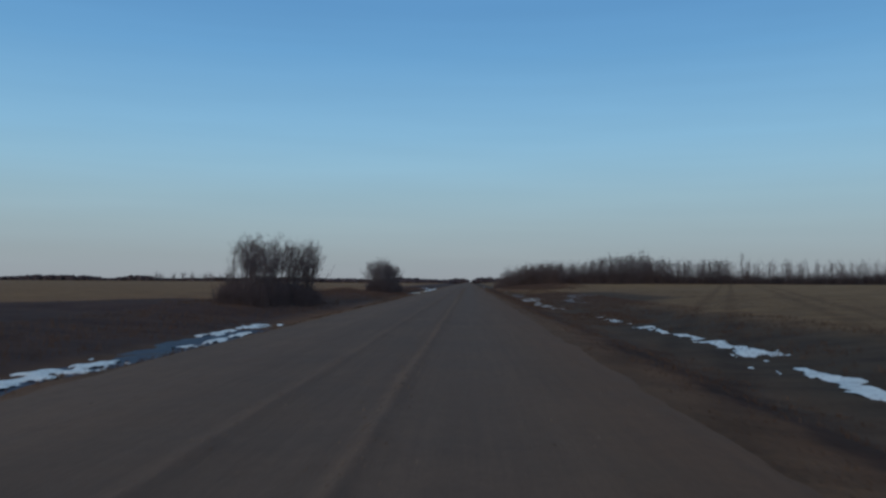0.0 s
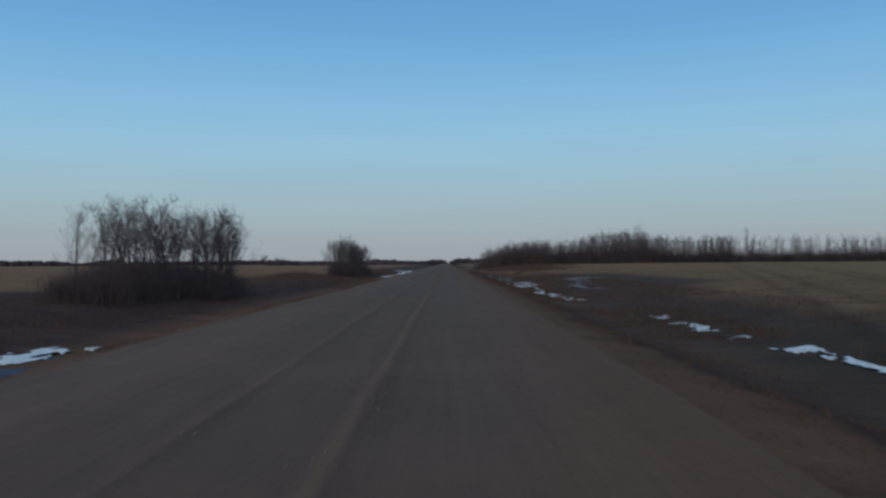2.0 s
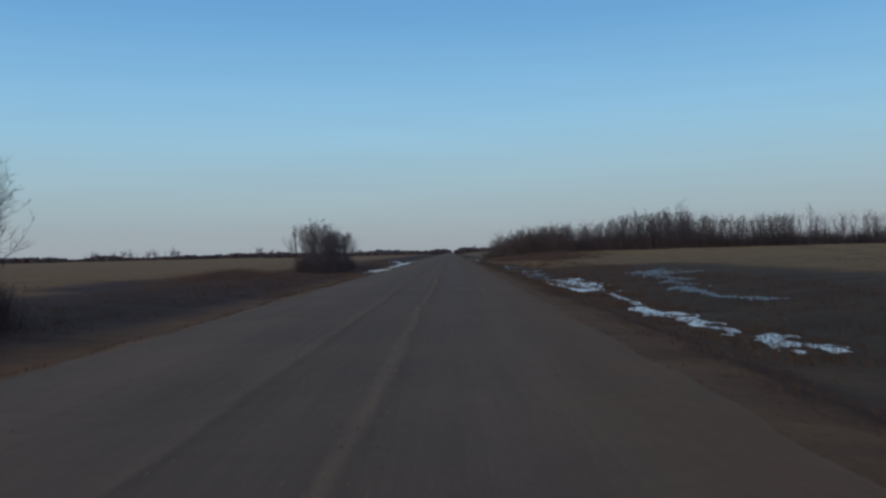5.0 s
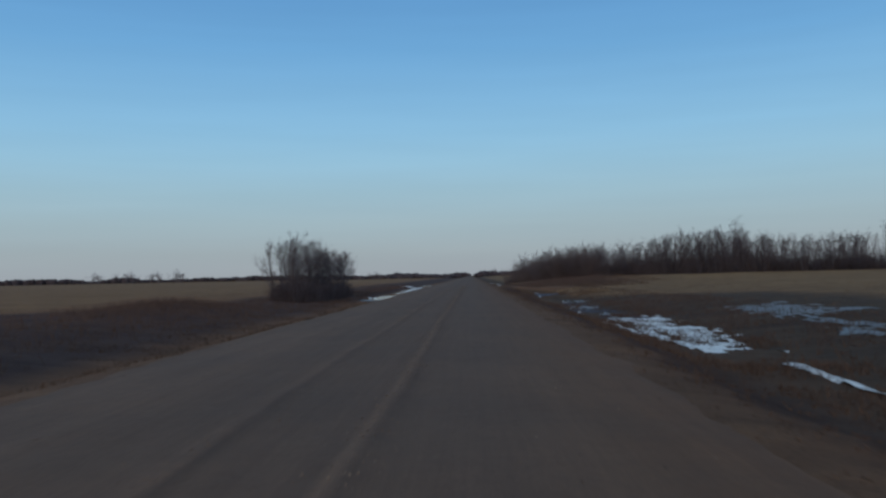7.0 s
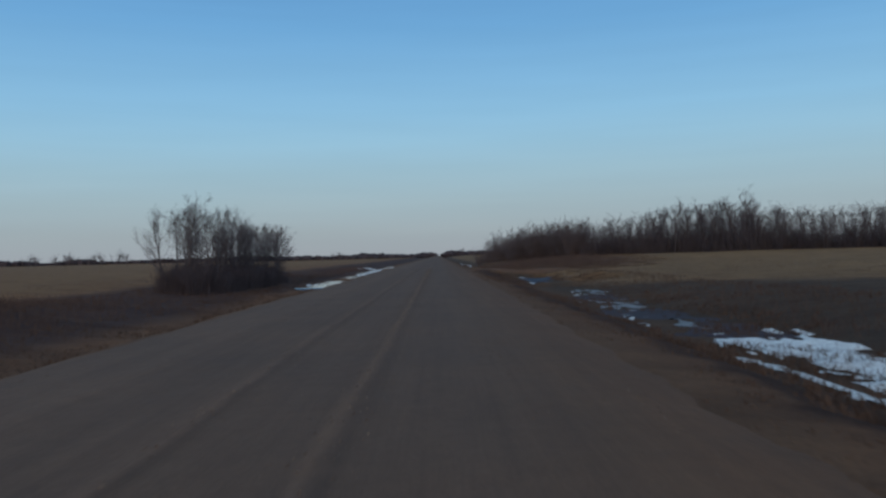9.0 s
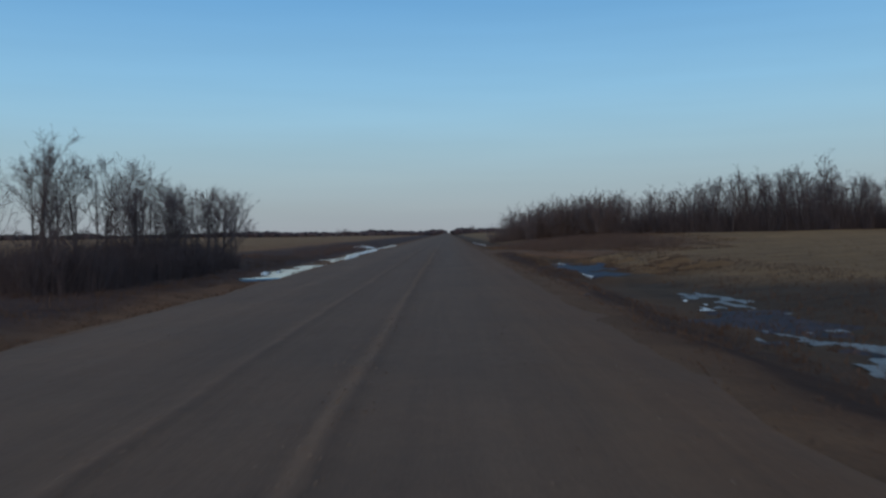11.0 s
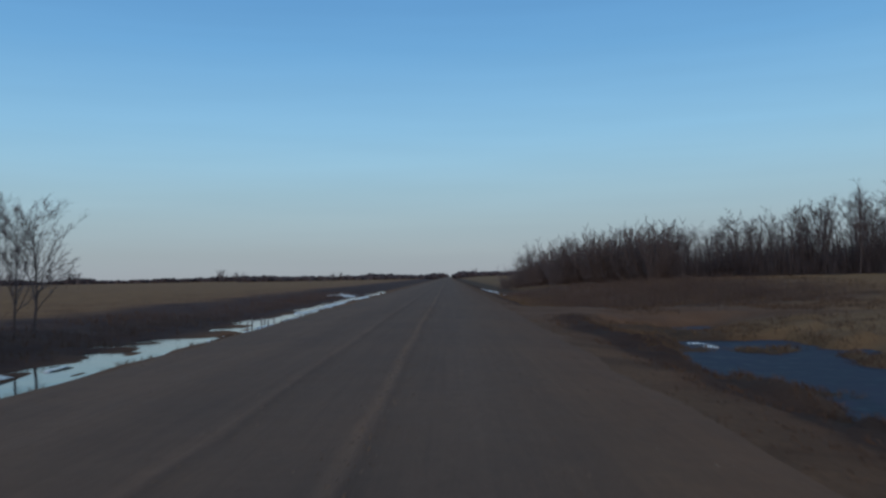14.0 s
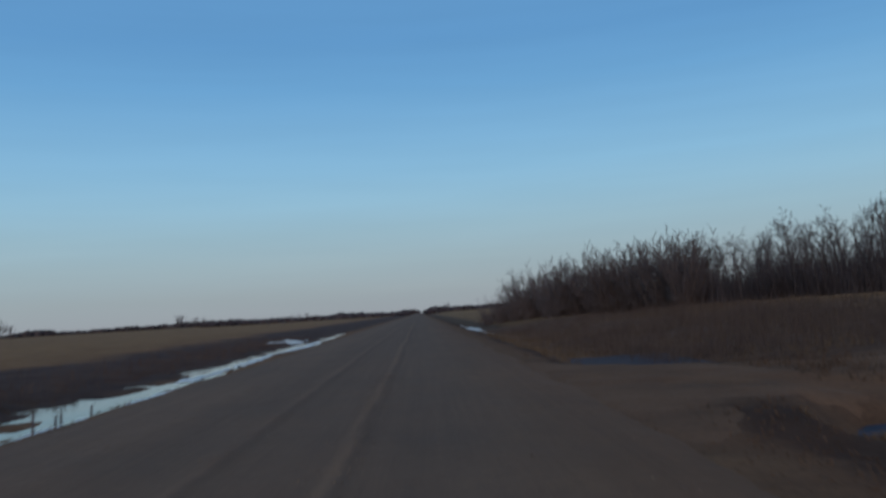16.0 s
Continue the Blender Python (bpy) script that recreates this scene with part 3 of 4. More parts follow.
def bare_tree(name, seed, high, limbs, twigs, label, low=0.25, reach=0.3, apart=6, fine=0.0056, forks=3):
    """A leafless tree: a crooked tapered trunk, rising limbs that fork, and fine twigs."""
    rng = np.random.default_rng(seed)
    trunk, limb, twig, own = Tubes(), Tubes(), Tubes(), []
    lean = rng.normal(0, 0.045, 3)
    t = crooked(rng, (0, 0, -0.15), (lean[0], lean[1], 1), high * 0.95, 10, 0.06, 0.05)
    trunk.add(t, np.linspace(0.011 * high + 0.012, 0.005, len(t)), 6)
    for k in range(limbs):
        at = low + (0.95 - low) * (k + rng.uniform(0, 1)) / limbs
        p, w = along(t, at)
        out = high * reach * (1.12 - at) ** 0.6 * rng.uniform(0.65, 1.4) + 0.3
        l = crooked(rng, p, sideways(rng, w, rng.uniform(0.55, 1.0)), out, 5, 0.13, 0.13)
        thick = 0.0036 * high * (1.25 - at) + 0.003
        into = Tubes() if k < apart else limb
        into.add(l, np.linspace(thick, 0.004, len(l)), 4 if k < apart else 3)
        if k < apart:
            own.append(into)
        runs = [(l, twigs // 2)]
        for _ in range(forks):
            q, w2 = along(l, rng.uniform(0.25, 0.9))
            b = crooked(rng, q, sideways(rng, w2, rng.uniform(0.4, 0.9)), out * rng.uniform(0.35, 0.6), 3, 0.15, 0.12)
            limb.add(b, np.linspace(thick * 0.4, 0.003, len(b)), 3)
            runs.append((b, twigs // 3))
        for run, count in runs:
            for _ in range(count):
                q, w2 = along(run, rng.uniform(0.1, 1.0))
                shoots(rng, twig, q, w2, rng.uniform(0.25, 0.65) * (0.4 + 0.06 * high), fine)
    for j in range(twigs * 2):
        q, w2 = along(t, rng.uniform(0.5, 1.0))
        shoots(rng, twig, q, w2, rng.uniform(0.3, 0.8), fine)
    thing = tagged(new(name), label, "tree")
    bole = part("trunk", trunk.mesh("trunk", BARK), thing)
    for l in own:
        part("limb", l.mesh("limb", LIMB), bole)
    crown = part("crown", tree_mesh("crown", limb, twig), thing)
    tagged(crown, kind="stuff")
    return thing


def willow(seed, high, stems, twigs, label, fan=0.75, foot_wide=0.45, fine=0.0085, bark=None):
    """A leafless shrub: many thin stems that fan out from one foot."""
    bark = bark or WILLOW
    rng = np.random.default_rng(seed)
    stem, twig, own = Tubes(), Tubes(), []
    for s in range(stems):
        g, out = rng.uniform(0, 2 * math.pi), rng.uniform(0.05, fan)
        foot = np.array((math.cos(g), math.sin(g), 0)) * rng.uniform(0, foot_wide) - (0, 0, 0.1)
        length = high * rng.uniform(0.55, 1.05)
        t = crooked(rng, foot, (math.cos(g) * out, math.sin(g) * out, 1), length, 5, 0.09, 0.05)
        into = Tubes() if s < 4 else stem
        into.add(t, np.linspace(0.010 + 0.003 * high, 0.004, len(t)), 3)
        if s < 4:
            own.append(into)
        for j in range(twigs):
            q, w2 = along(t, rng.uniform(0.1, 1.0))
            shoots(rng, twig, q, w2, rng.uniform(0.25, 0.7) * (0.6 + 0.13 * high), fine)
    thing = tagged(new("willow_shrub"), label, "shrub")
    root = Tubes()
    root.add([(0, 0, -0.2), (0, 0, 0.02), (0.01, 0, 0.12)], (foot_wide * 0.5, foot_wide * 0.4, 0.05), 7)
    part("root_stool", root.mesh("root_stool", bark), thing)
    for t in own:
        part("stem", t.mesh("stem", bark), thing)
    tagged(part("crown", tree_mesh("crown", stem, twig, (bark, bark)), thing), kind="stuff")
    return thing


def placed(kinds, spots, group):
    """Stands the kinds at the spots (x, y, height): the first of each kind itself, the rest as copies."""
    for k, (x, y, high) in enumerate(spots):
        ob, own = kinds[k % len(kinds)]
        m = pose(x, y, float(ground_z(x, y)) - 0.03, 0, 0, (k * 137.5) % 360) @ Matrix.Diagonal((*([high / own] * 3), 1))
        if ob.get("set"):
            ob2 = copy_thing(ob, m @ Matrix.Diagonal((*[1 / s for s in ob.scale], 1)))
            ob2["group"] = group
        else:
            ob.matrix_basis = m
            ob["set"], ob["group"] = 1, group
    for ob, _ in kinds:
        if ob.get("set"):
            del ob["set"]


ASPEN = "slender leafless aspen with grey bark and fine twigs"
SHRUB = "dense leafless willow shrub of dark brown stems"
rng = np.random.default_rng(7)


def scatter(n, x0, x1, y0, y1, h0, h1, gap, taken=None):
    out = [] if taken is None else taken
    first = len(out)
    for _ in range(n * 30):
        if len(out) - first >= n:
            break
        u, v = rng.uniform(-1, 1), rng.uniform(-1, 1)
        x, y = (x0 + x1 + u * (x1 - x0)) / 2, (y0 + y1 + v * (y1 - y0)) / 2
        if u ** 4 + v ** 4 < 1.05 and all((x - a) ** 2 + (y - b) ** 2 > gap * gap for a, b, _ in out):
            out.append((x, y, rng.uniform(h0, h1)))
    return out[first:]


# the two clumps on the far side of the ditch
kinds_a = [(bare_tree("aspen_tree", s, 5.5, 15, 12, ASPEN, 0.28, 0.4, 6, 0.0092), 5.5) for s in (11, 12, 13, 14)]
spots = scatter(23, -19.6, -14.9, 68, 80.5, 5.0, 5.6, 1.1) + [(-16.0, 60.3, 4.6), (-16.6, 64.2, 4.9), (-17.5, 60.6, 2.4), (-17.1, 61.4, 3.5), (-15.2, 64.8, 4.3), (-15.9, 66.4, 4.6), (-16.3, 60.9, 4.3), (-16.2, 63.4, 4.5), (-17.2, 65.1, 4.8), (-15.7, 62.3, 3.7), (-16.9, 59.3, 4.2), (-16.1, 58.4, 3.6)]
spots += [(-15.6, 80.9, 4.7), (-15.3, 79.3, 4.9), (-16.2, 81.4, 4.5), (-15.0, 80.3, 4.3), (-14.7, 78.2, 5.1), (-14.6, 76.0, 5.4), (-14.5, 73.9, 5.6), (-14.7, 71.6, 5.3)]
placed(kinds_a, spots, "aspens of the near clump")
kinds_s = [(willow(s, 2.4, 26, 12, SHRUB), 2.4) for s in (31, 32, 33)]
placed(kinds_s, scatter(46, -19.6, -14.5, 66.5, 80.8, 1.6, 2.4, 0.8) + scatter(16, -17.0, -14.9, 60, 66, 1.3, 1.8, 0.8), "willows under the near clump")

kinds_b = [(bare_tree("aspen_tree", s, 5.5, 15, 12, ASPEN, 0.26, 0.4, 6, 0.0088), 5.5) for s in (41, 42, 43, 44)]
spots = scatter(13, -17.9, -14.9, 149, 163, 5.1, 6.0, 1.0) + scatter(22, -19.5, -14.8, 163, 176, 4.3, 5.1, 1.1) + [(-18.1, 150.4, 4.7), (-17.6, 149.4, 5.1), (-18.2, 153.2, 5.5), (-16.2, 150.3, 6.1), (-16.9, 151.6, 5.9), (-16.5, 167.5, 4.9), (-15.9, 165.4, 5.0), (-17.0, 169.6, 4.8), (-16.2, 171.6, 4.7)]
placed(kinds_b, spots, "aspens of the second clump")
kinds_e = [(bare_tree("aspen_tree", s, 5.0, 20, 30, "wide spreading leafless tree at the end of a clump", 0.2, 0.5, 6, 0.0085), 5.0) for s in (45, 46)]
placed(kinds_e, [(-16.4, 181.3, 5.0), (-16.2, 179.4, 4.2), (-17.3, 177.6, 5.0), (-15.9, 176.2, 4.7)], "trees at the end of the second clump")
kinds_s = [(willow(s, 2.4, 26, 12, SHRUB), 2.4) for s in (51, 52, 53)]
placed(kinds_s, scatter(26, -17.9, -14.2, 147.5, 162, 1.6, 2.6, 0.8) + scatter(28, -20.0, -14.2, 162, 173, 1.6, 2.6, 0.8), "willows under the second clump")

# the wood beyond the field: a tall front, and lower growth that runs on beside the road
kinds_w = [(bare_tree("aspen_tree", s, 7.0, 14, 9, ASPEN, 0.2, 0.3, 2, 0.021, 2), 7.0) for s in (61, 62, 63, 64, 65)]
spots = scatter(75, 42, 66, 211, 219, 5.2, 6.7, 0.9)
for k in range(75):
    u = rng.uniform(0, 1)
    spots.append((25 + 18 * u + rng.uniform(-1, 5), 239 - 28 * u + rng.uniform(-1, 9), rng.uniform(-0.6, 0.6) + 5.0 + 2.3 * min(1, u / 0.6)))
for k in range(40):
    u = rng.uniform(0, 1)
    spots.append((11 + 15 * u + rng.uniform(0.5, 6), 282 - 38 * u + rng.uniform(0, 10), rng.uniform(5.2, 7.0)))
placed(kinds_w, spots, "aspens of the roadside wood")
tall = [(bare_tree("aspen_tree", 71, 9.0, 10, 8, "tall thin dead aspen rising above the wood", 0.6, 0.2, 3, 0.013), 9.0)]
placed(tall, [(44.4, 214.8, 9.6), (71.2, 220.0, 8.6), (37.6, 225.0, 8.8)], "tall aspens above the wood")
kinds_s = [(willow(s, 2.6, 26, 12, SHRUB), 2.6) for s in (81, 82, 83)]
spots = []
for k in range(80):
    u = rng.uniform(0, 1)
    spots.append((25 + 18 * u / 0.35 + rng.uniform(-1, 3), 237 - 28 * u / 0.35 + rng.uniform(-1, 5), rng.uniform(1.8, 3.2)) if u < 0.35 else (42 + 70 * (u - 0.35) / 0.65, 210 + rng.uniform(0, 4), rng.uniform(1.8, 3.2)))
placed(kinds_s, spots, "willows at the edge of the wood")
kinds_s = [(willow(s, 5.0, 30, 9, "tall rounded leafless willow with brown stems", 0.6, 0.8, 0.032, SALLOW), 5.0) for s in (84, 85, 86)]
spots = []
for k in range(48):
    u = rng.uniform(0, 1)
    spots.append((8.2 + 16 * u + rng.uniform(0, 3), 284 - 40 * u + rng.uniform(-4, 5), rng.uniform(0.9, 1.12) * (3.2 + 3.2 * math.sin(min(u * 2.4, 1.2) + 0.35 * u))))
placed(kinds_s, spots, "tall willows beside the road")


def stems_mass(name, spots, per, high, wide, material, seed, thick=0.012):
    """Uncountable thin stems: each a bent three-sided rod with side shoots."""
    g = np.random.default_rng(seed)
    base = np.repeat(np.asarray(spots, float), per, axis=0)
    n = len(base)
    xy = base[:, :2] + g.normal(0, wide, (n, 2))
    h = base[:, 2] * g.uniform(0.55, 1.05, n) * high
    z0 = ground_z(xy[:, 0], xy[:, 1]) - 0.05
    foot = np.stack([xy[:, 0], xy[:, 1], z0], 1)
    top = foot + np.stack([g.normal(0, 0.22, n) * h, g.normal(0, 0.22, n) * h, h], 1)
    mid = foot + (top - foot) * g.uniform(0.25, 0.7, (n, 1))
    end = mid + np.stack([g.normal(0, 0.3, n) * h, g.normal(0, 0.3, n) * h, g.uniform(0.05, 0.35, n) * h], 1)
    p, q, r = np.concatenate([foot, mid]), np.concatenate([top, end]), np.repeat((thick, thick * 0.7), n)[:, None]
    a = np.array(((1, 0, 0), (-0.5, 0.87, 0), (-0.5, -0.87, 0)))
    v = np.stack([p + a[0] * r, p + a[1] * r, p + a[2] * r, q], 1).reshape(-1, 3)
    i = np.arange(2 * n)[:, None] * 4
    faces = np.concatenate([i + np.array([0, 1, 3]), i + np.array([1, 2, 3]), i + np.array([2, 0, 3])])
    return new(name, mesh_of(name, v, faces, material))


def thicket(name, kind, own, spots, seed):
    """Many trees too deep in the wood to be told apart, joined into one mesh."""
    g = np.random.default_rng(seed)
    v0, tri, quad, n = [], [], [], 0
    for c in kind.children_recursive:
        co = np.empty(len(c.data.vertices) * 3)
        c.data.vertices.foreach_get("co", co)
        v0.append(co.reshape(-1, 3))
        for p in c.data.polygons:
            (tri if len(p.vertices) == 3 else quad).append([i + n for i in p.vertices])
        n += len(c.data.vertices)
    v0, tri, quad = np.concatenate(v0), np.array(tri), np.array(quad)
    vs, fs = [], []
    for k, (x, y, high) in enumerate(spots):
        a, s = g.uniform(0, 6.28), high / own
        r = np.array(((math.cos(a), -math.sin(a), 0), (math.sin(a), math.cos(a), 0), (0, 0, 1))) * s
        vs.append(v0 @ r.T + (x, y, float(ground_z(x, y))))
        fs += (tri + k * n).tolist() + (quad + k * n).tolist()
    return new(name, mesh_of(name, np.concatenate(vs), fs, TWIG))


deep_kind = bare_tree("aspen_tree", 97, 7.0, 11, 6, ASPEN, 0.12, 0.27, 0, 0.021, 1)
deep = [(rng.uniform(66, 113), rng.uniform(211, 222), rng.uniform(5.2, 6.7)) for _ in range(95)] + [(rng.uniform(44, 116), rng.uniform(221, 234), rng.uniform(5.4, 6.9)) for _ in range(85)]
deep += [(25 + 18 * u + rng.uniform(1, 16), 239 - 26 * u + rng.uniform(3, 16), rng.uniform(-0.7, 0.5) + 5.0 + 2.1 * min(1, u / 0.6)) for u in rng.uniform(0, 1, 140)]
deep += [(12 + 17 * u + rng.uniform(3, 22), 290 - 42 * u + rng.uniform(4, 24), rng.uniform(4.4, 6.2)) for u in rng.uniform(0, 1, 90)]
tagged(thicket("woodland_interior", deep_kind, 7.0, deep, 91), "thicket of bare grey trees deep in the wood", "woodland", kind="stuff")
placed([(deep_kind, 7.0)], [(60, 219, 6.2)], "aspens of the roadside wood")
under = [(42 + 72 * u, 211.5 + rng.uniform(0, 12), rng.uniform(1.5, 4.6)) for u in rng.uniform(0, 1, 1100)]
under += [(25 + 18 * u + rng.uniform(-1, 8), 239 - 28 * u + rng.uniform(-1, 10), rng.uniform(1.5, 4.2 + 1.0 * u)) for u in rng.uniform(0, 1, 1000)]
roadside = [(9 + 17 * u + rng.uniform(-0.5, 9), 288 - 44 * u + rng.uniform(-2, 12), rng.uniform(1.2, 4.2)) for u in rng.uniform(0, 1, 700)]
tagged(stems_mass("undergrowth", under, 11, 1.0, 0.5, WOODBRUSH, 92, 0.027), "dense dark undergrowth along the foot of the wood", "undergrowth", kind="stuff")
tagged(stems_mass("undergrowth", roadside, 12, 1.0, 0.5, SALLOWBRUSH, 96, 0.026), "tangled brown undergrowth below the roadside willows", "undergrowth", kind="stuff")
def rounded(n, x0, x1, y0, y1, h0, h1):
    """Spots all over a rounded patch of ground."""
    uv = rng.uniform(-1, 1, (n, 2))
    uv = uv[(uv ** 4).sum(1) < 1]
    return [((x0 + x1 + u * (x1 - x0)) / 2, (y0 + y1 + v * (y1 - y0)) / 2, rng.uniform(h0, h1)) for u, v in uv]


low = rounded(900, -20.3, -14.2, 65.5, 82, 1.3, 2.2) + rounded(480, -17.6, -14.9, 57.3, 67, 1.1, 1.8)
tagged(stems_mass("undergrowth", low, 16, 1.0, 0.35, BRUSH, 93), "dark tangled brush under the leafless aspens", "undergrowth", kind="stuff")
low = rounded(540, -18.2, -14.2, 147.5, 165, 1.2, 2.2) + rounded(450, -20.0, -14.2, 161, 175, 1.2, 2.2)
tagged(stems_mass("undergrowth", low, 16, 1.0, 0.35, BRUSH, 94), "dark tangled brush under the leafless aspens", "undergrowth", kind="stuff")
low = [(-13.2 - 4.5 * abs(rng.normal(0, 0.6)), rng.uniform(178, 268), rng.uniform(0.3, 0.65)) for _ in range(1100)]
low += [(rng.uniform(9.6, 16), rng.uniform(66, 135), rng.uniform(0.25, 0.6)) for _ in range(900)]
low += [(rng.uniform(7, 24), rng.uniform(194, 250), rng.uniform(0.4, 1.1)) for _ in range(1900)]
low += [(rng.uniform(8, 21), 197 + 22 * rng.uniform(0, 1) ** 1.3, rng.uniform(0.7, 1.5)) for _ in range(600)]
low += [(rng.normal(-18.8, 2.4), rng.normal(125, 7), rng.uniform(0.35, 0.75)) for _ in range(1300)]
low += [(-13.5 - 5.0 * abs(rng.normal(0, 0.6)), rng.uniform(-5, 150), rng.uniform(0.2, 0.5)) for _ in range(1000)]
tagged(stems_mass("low_brush", low, 4, 1.0, 0.3, LOWBRUSH, 95, 0.011), "low reddish brown brush on the ditch banks", "brush", kind="stuff")


# ---- dry grass ----
def grass(name, n, where, high, material, label, seed):
    g = np.random.default_rng(seed)
    x, y = where(g, n)
    keep = (vnoise(x, y, 2.2, seed) + 0.5 * vnoise(x, y, 0.7, seed + 1)) > -0.35
    x, y = x[keep], y[keep]
    n = len(x)
    tuft = 3
    x = np.repeat(x, tuft) + g.normal(0, 0.05, n * tuft)
    y = np.repeat(y, tuft) + g.normal(0, 0.05, n * tuft)
    n *= tuft
    z = ground_z(x, y) - 0.02
    h = high * g.uniform(0.4, 1.15, n)
    a = g.uniform(0, 2 * math.pi, n)
    w = np.stack([np.cos(a), np.sin(a), a * 0], 1) * 0.009
    lean = np.stack([g.normal(0, 0.4, n) * h, g.normal(0, 0.4, n) * h, a * 0], 1)
    foot = np.stack([x, y, z], 1)
    up = np.stack([a * 0, a * 0, h], 1)
    v = np.stack([foot - w, foot + w, foot + lean * 0.35 + up * 0.6 + w * 0.7, foot + lean * 0.35 + up * 0.6 - w * 0.7, foot + lean + up * 0.95], 1).reshape(-1, 3)
    i = np.arange(n) * 5
    faces = np.stack([i, i + 1, i + 2, i + 3], 1).tolist() + np.stack([i + 3, i + 2, i + 4], 1).tolist()
    return tagged(new(name, mesh_of(name, v, faces, material)), label, "grass", kind="stuff")


def strip(x0, x1, y0, y1):
    return lambda g, n: (g.uniform(x0, x1, n), g.uniform(y0, y1, n))


grass("dry_grass", 9000, strip(-9.4, -6.7, -3, 190), 0.13, BROWN, "short dry grass on the road shoulder", 301)
grass("dry_grass", 9000, strip(3.4, 6.6, -3, 182), 0.11, BROWN, "short brown grass on the road shoulder", 302)
grass("dry_grass", 2600, strip(2.3, 3.8, -3, 200), 0.07, BROWN, "sparse short tufts along the gravel edge", 315)
grass("dry_grass", 6000, strip(-13.5, -7.5, 100, 165), 0.16, BROWN, "short dead grass in the dry ditch", 314)
grass("dry_grass", 2600, strip(-9.5, -8.6, 161, 262), 0.14, BROWN, "dead grass fringe at the edge of the ditch water", 313)
grass("dry_grass", 9000, strip(-20, -12.2, -3, 200), 0.28, BROWN, "dead brown grass on the ditch bank", 303)
grass("dry_grass", 9000, strip(9.2, 16, -3, 182), 0.22, BROWN, "dead brown grass on the ditch bank", 304)
grass("dry_grass", 5200, strip(5.4, 13.5, 157, 171), 0.17, BROWN, "dead grass standing through the flooded ice", 308)
# straw tone on this stretch: windscreen haze is put into the blades' colour
grass("dry_grass", 3600, strip(5.2, 11.5, 170, 181.5), 0.14, STRAW, "short pale dead grass, lightened for windscreen haze, between the ice and the field entrance", 317)
grass("dry_grass", 1500, strip(6.5, 10.5, 45, 62), 0.2, BROWN, "dead grass standing through old snow", 312)
grass("dry_grass", 2600, strip(6, 9, 69, 95), 0.2, BROWN, "dead grass standing through old snow", 316)
grass("dry_grass", 4000, strip(4.8, 9.5, 93, 121), 0.22, BROWN, "dead grass standing through old snow", 311)
grass("dry_grass", 1800, strip(5.4, 11, 118, 141), 0.2, BROWN, "dead grass standing through the ditch ice", 309)
# paler blades than the banks: glare on the windscreen is painted into them
grass("dry_grass", 9000, strip(4.2, 28, 195, 240), 0.3, STRAW, "tall dead grass beside the field entrance", 305)
grass("dry_grass", 4000, strip(7.5, 24, 185.5, 196), 0.2, BROWN, "short dead grass on the field entrance", 310)
grass("dry_grass", 6000, strip(-34, -18, -3, 260), 0.14, STRAW, "pale stubble at the edge of the field", 306)
grass("dry_grass", 6000, strip(14, 34, -3, 205), 0.14, STRAW, "pale stubble at the edge of the field", 307)


# ---- loose stones on the road ----
def stones(n, seed):
    g = np.random.default_rng(seed)
    lane = g.choice(np.array([-0.92, -2.32, -4.1, 0.95, -5.6, 2.0]), n, p=[0.42, 0.22, 0.1, 0.08, 0.09, 0.09])
    x, y = lane + g.normal(0, 0.2, n), g.uniform(0, 190, n)
    r = 0.006 + 0.016 * g.uniform(0, 1, n) ** 4
    z = road_z(x, y) + r * 0.3
    shape = np.array([(1, 0, -0.5), (0, 1, -0.5), (-1, 0, -0.5), (0, -1, -0.5), (0.2, 0.1, 0.7)])
    v = (np.stack([x, y, z], 1)[:, None] + shape[None] * r[:, None, None] * g.uniform(0.7, 1.3, (n, 5, 1))).reshape(-1, 3)
    i = np.arange(n)[:, None] * 5
    tri = np.array([(0, 1, 4), (1, 2, 4), (2, 3, 4), (3, 0, 4)])
    faces = (i[:, None] + tri[None]).reshape(-1, 3)
    return tagged(new("loose_gravel", mesh_of("loose_gravel", v, faces, STONE)), "loose pebbles gathered in ridges along the road", "gravel", kind="stuff")


stones(26000, 401)

# ---- single small things ----
def rock(x, y, size, label):
    bm = bmesh.new()
    bmesh.ops.create_icosphere(bm, subdivisions=2, radius=size)
    for v in bm.verts:
        v.co *= 1 + 0.25 * noise.noise(v.co * 9 + Vector((x, y, 0)))
        v.co.z *= 0.65
    me = bpy.data.meshes.new("rock")
    bm.to_mesh(me)
    bm.free()
    me.materials.append(BARK)
    ob = new("rock", me)
    ob.location = (x, y, float(ground_z(x, y)) + size * 0.3)
    return tagged(ob, label, "rock")


rock(3.6, 138.4, 0.075, "grey rounded field stone on the road shoulder")


def stake(x, y, high):
    t = Tubes()
    t.add([(0, 0, -0.3), (0.01, 0, high * 0.5), (0.02, 0.01, high)], (0.036, 0.034, 0.03), 6)
    ob = new("wooden_stake", t.mesh("wooden_stake", TWIG))
    ob.location = (x, y, -0.93)
    return tagged(ob, "short dark weathered stake standing in ditch water", "stake", "stakes in the ditch water")


for x, y, high in ((-9.5, 187.4, 0.5), (-9.4, 187.9, 0.72), (-9.4, 189.9, 0.6), (-9.3, 190.9, 0.4), (-9.8, 192.4, 0.35), (-9.7, 194.2, 0.32)):
    stake(x, y, high)


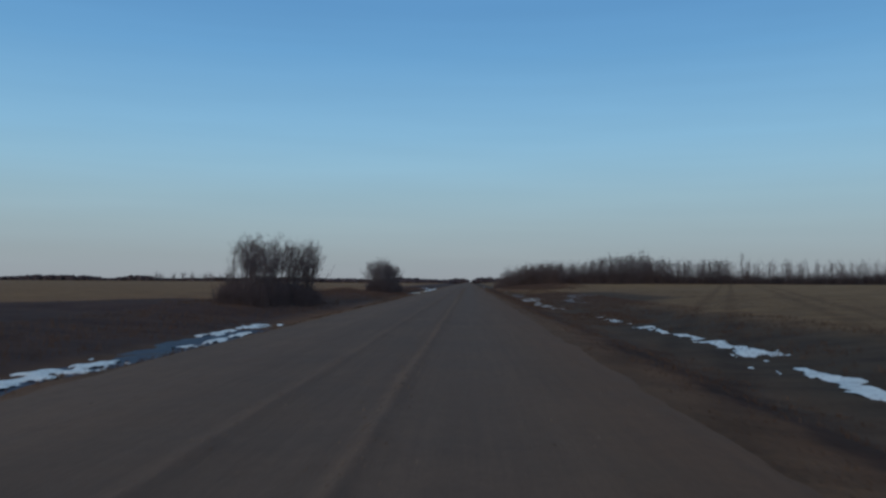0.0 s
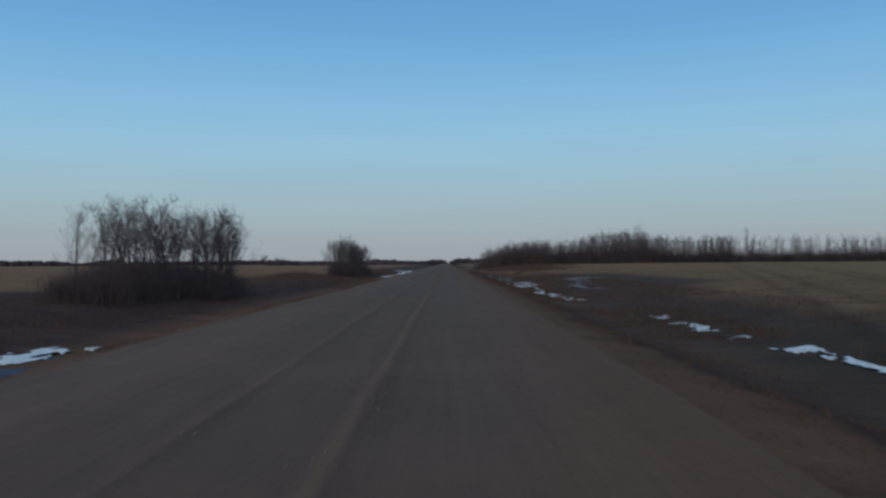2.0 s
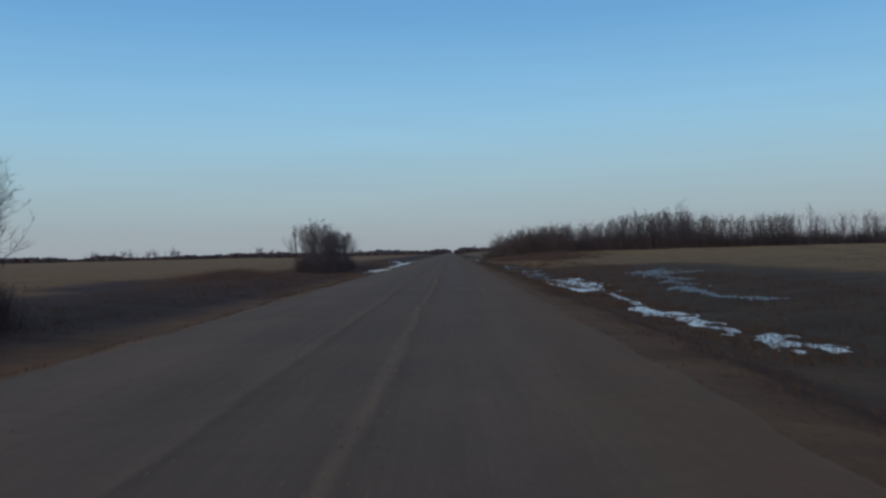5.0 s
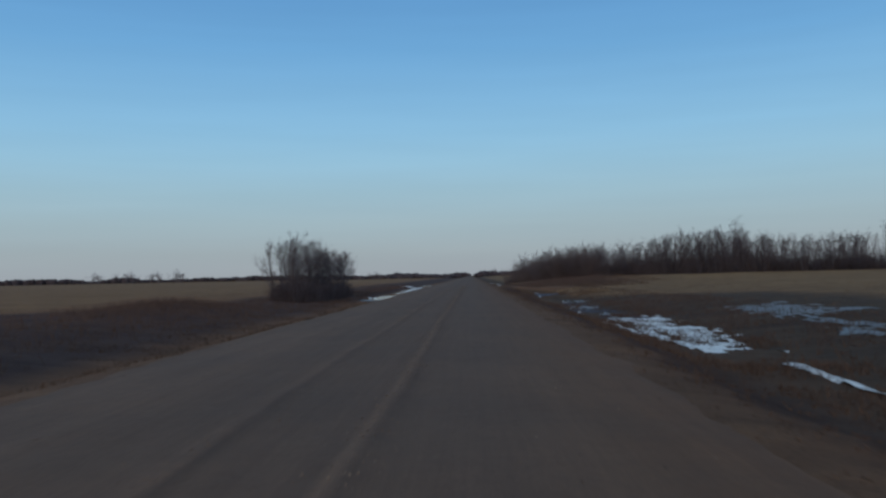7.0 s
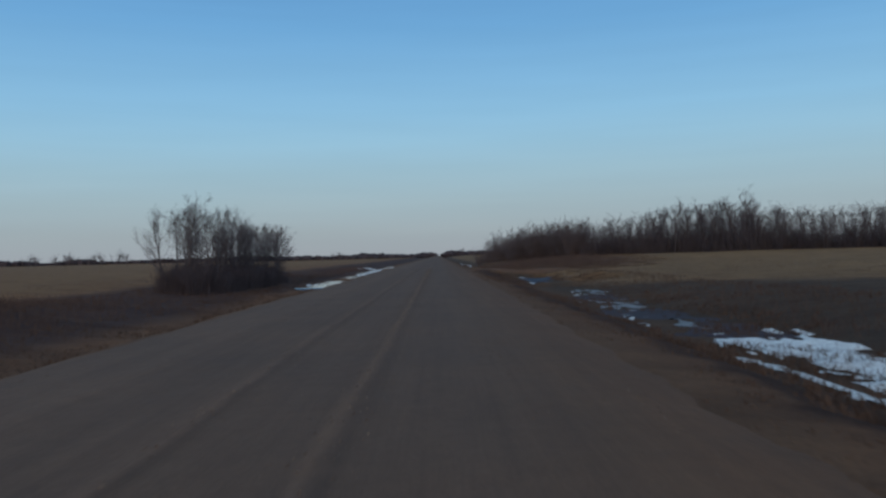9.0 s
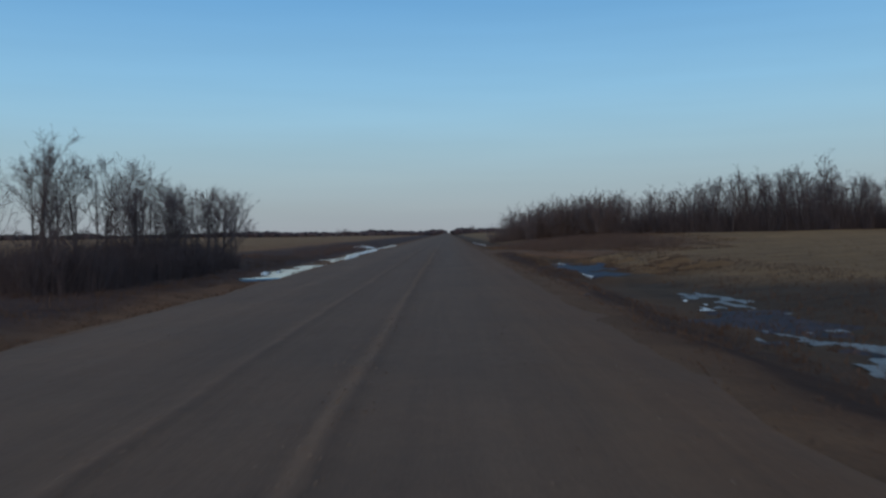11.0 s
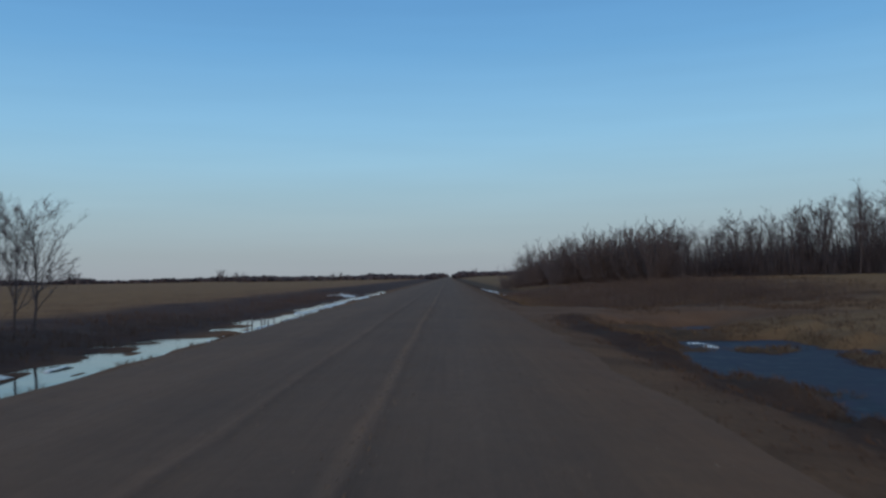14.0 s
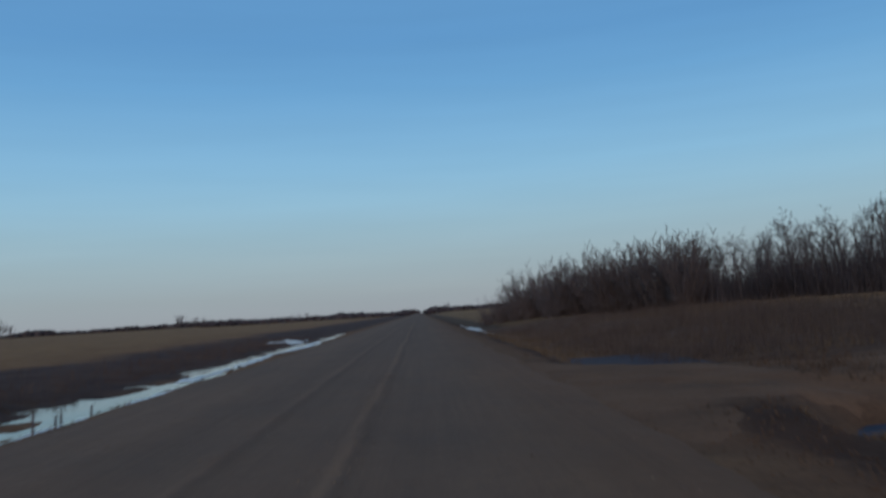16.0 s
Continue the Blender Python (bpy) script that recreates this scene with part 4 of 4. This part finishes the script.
# ---- the far distance ----
def far_wood(name, x0, x1, y, high, seed, label, step=3.0):
    """A distant strip of wood: many uneven crowns, each a small faceted clump."""
    g = np.random.default_rng(seed)
    n = int(abs(x1 - x0) / step)
    x = np.linspace(x0, x1, n) + g.uniform(-step, step, n)
    yy = y + g.uniform(-25, 25, n)
    h = high * (0.75 + 0.35 * vnoise(x, yy * 0, 60, seed) + 0.12 * vnoise(x, yy * 0, 9, seed + 1) + g.uniform(-0.08, 0.12, n))
    w = step * g.uniform(1.4, 3.2, n)
    ring = np.array([(math.cos(a), math.sin(a)) for a in np.arange(6) * math.pi / 3])
    levels = ((-0.1, 0.9), (0.5, 1.0), (0.85, 0.8), (1.0, 0.35))
    vs = []
    for u, r in levels:
        rr = w[:, None] * r * g.uniform(0.75, 1.25, (n, 6))
        vs.append(np.stack([x[:, None] + ring[:, 0] * rr, yy[:, None] + ring[:, 1] * rr, np.repeat((h * u)[:, None], 6, 1) + g.normal(0, 0.08, (n, 6)) * h[:, None]], 2))
    v = np.stack(vs, 1).reshape(-1, 3)
    v[:, 2] += -0.5
    i = np.arange(n) * 24
    faces = []
    for k in range(3):
        for s in range(6):
            t = (s + 1) % 6
            faces.append(np.stack([i + k * 6 + s, i + k * 6 + t, i + k * 6 + 6 + t, i + k * 6 + 6 + s], 1))
    return tagged(new(name, mesh_of(name, v, np.concatenate(faces), FARWOOD)), label, "woodland", kind="stuff")


far_wood("distant_wood", -1500, -8, 1500, 8.5, 501, "distant dark line of bare woods on the horizon", 2.6)
far_wood("distant_wood", -190, -14, 900, 5.0, 502, "distant dark line of bare woods on the horizon", 1.8)
far_wood("distant_wood", 12, 400, 900, 5.5, 503, "distant dark line of bare woods on the horizon", 3.0)
far_wood("distant_wood", 100, 1800, 1300, 7.0, 504, "distant dark line of bare woods on the horizon", 5.0)

kinds_f = [(bare_tree("aspen_tree", s, 7.0, 20, 12, "small leafless tree far out on the plain", 0.22, 0.8, 0, 0.17, 1), 7.0) for s in (95, 96)]
placed(kinds_f, [(-139.2, 662, 7.0), (-142, 665, 6.2), (-133, 668, 5.6), (-126, 664, 5.2), (-37, 410, 2.6), (-39.5, 413, 2.2), (-44, 412, 1.8), (-122.3, 414, 5.0), (-119.6, 417, 4.4), (-132.6, 424, 4.7), (-136, 426, 4.4),
                 (-134.5, 404, 4.4), (-150, 432, 4.7), (-156, 436, 4.4), (-161, 430, 4.3), (-166, 434, 4.5), (-70, 690, 4.6), (-76, 694, 4.2), (18, 700, 5.0), (9.5, 640, 3.6)], "lone trees on the plain")
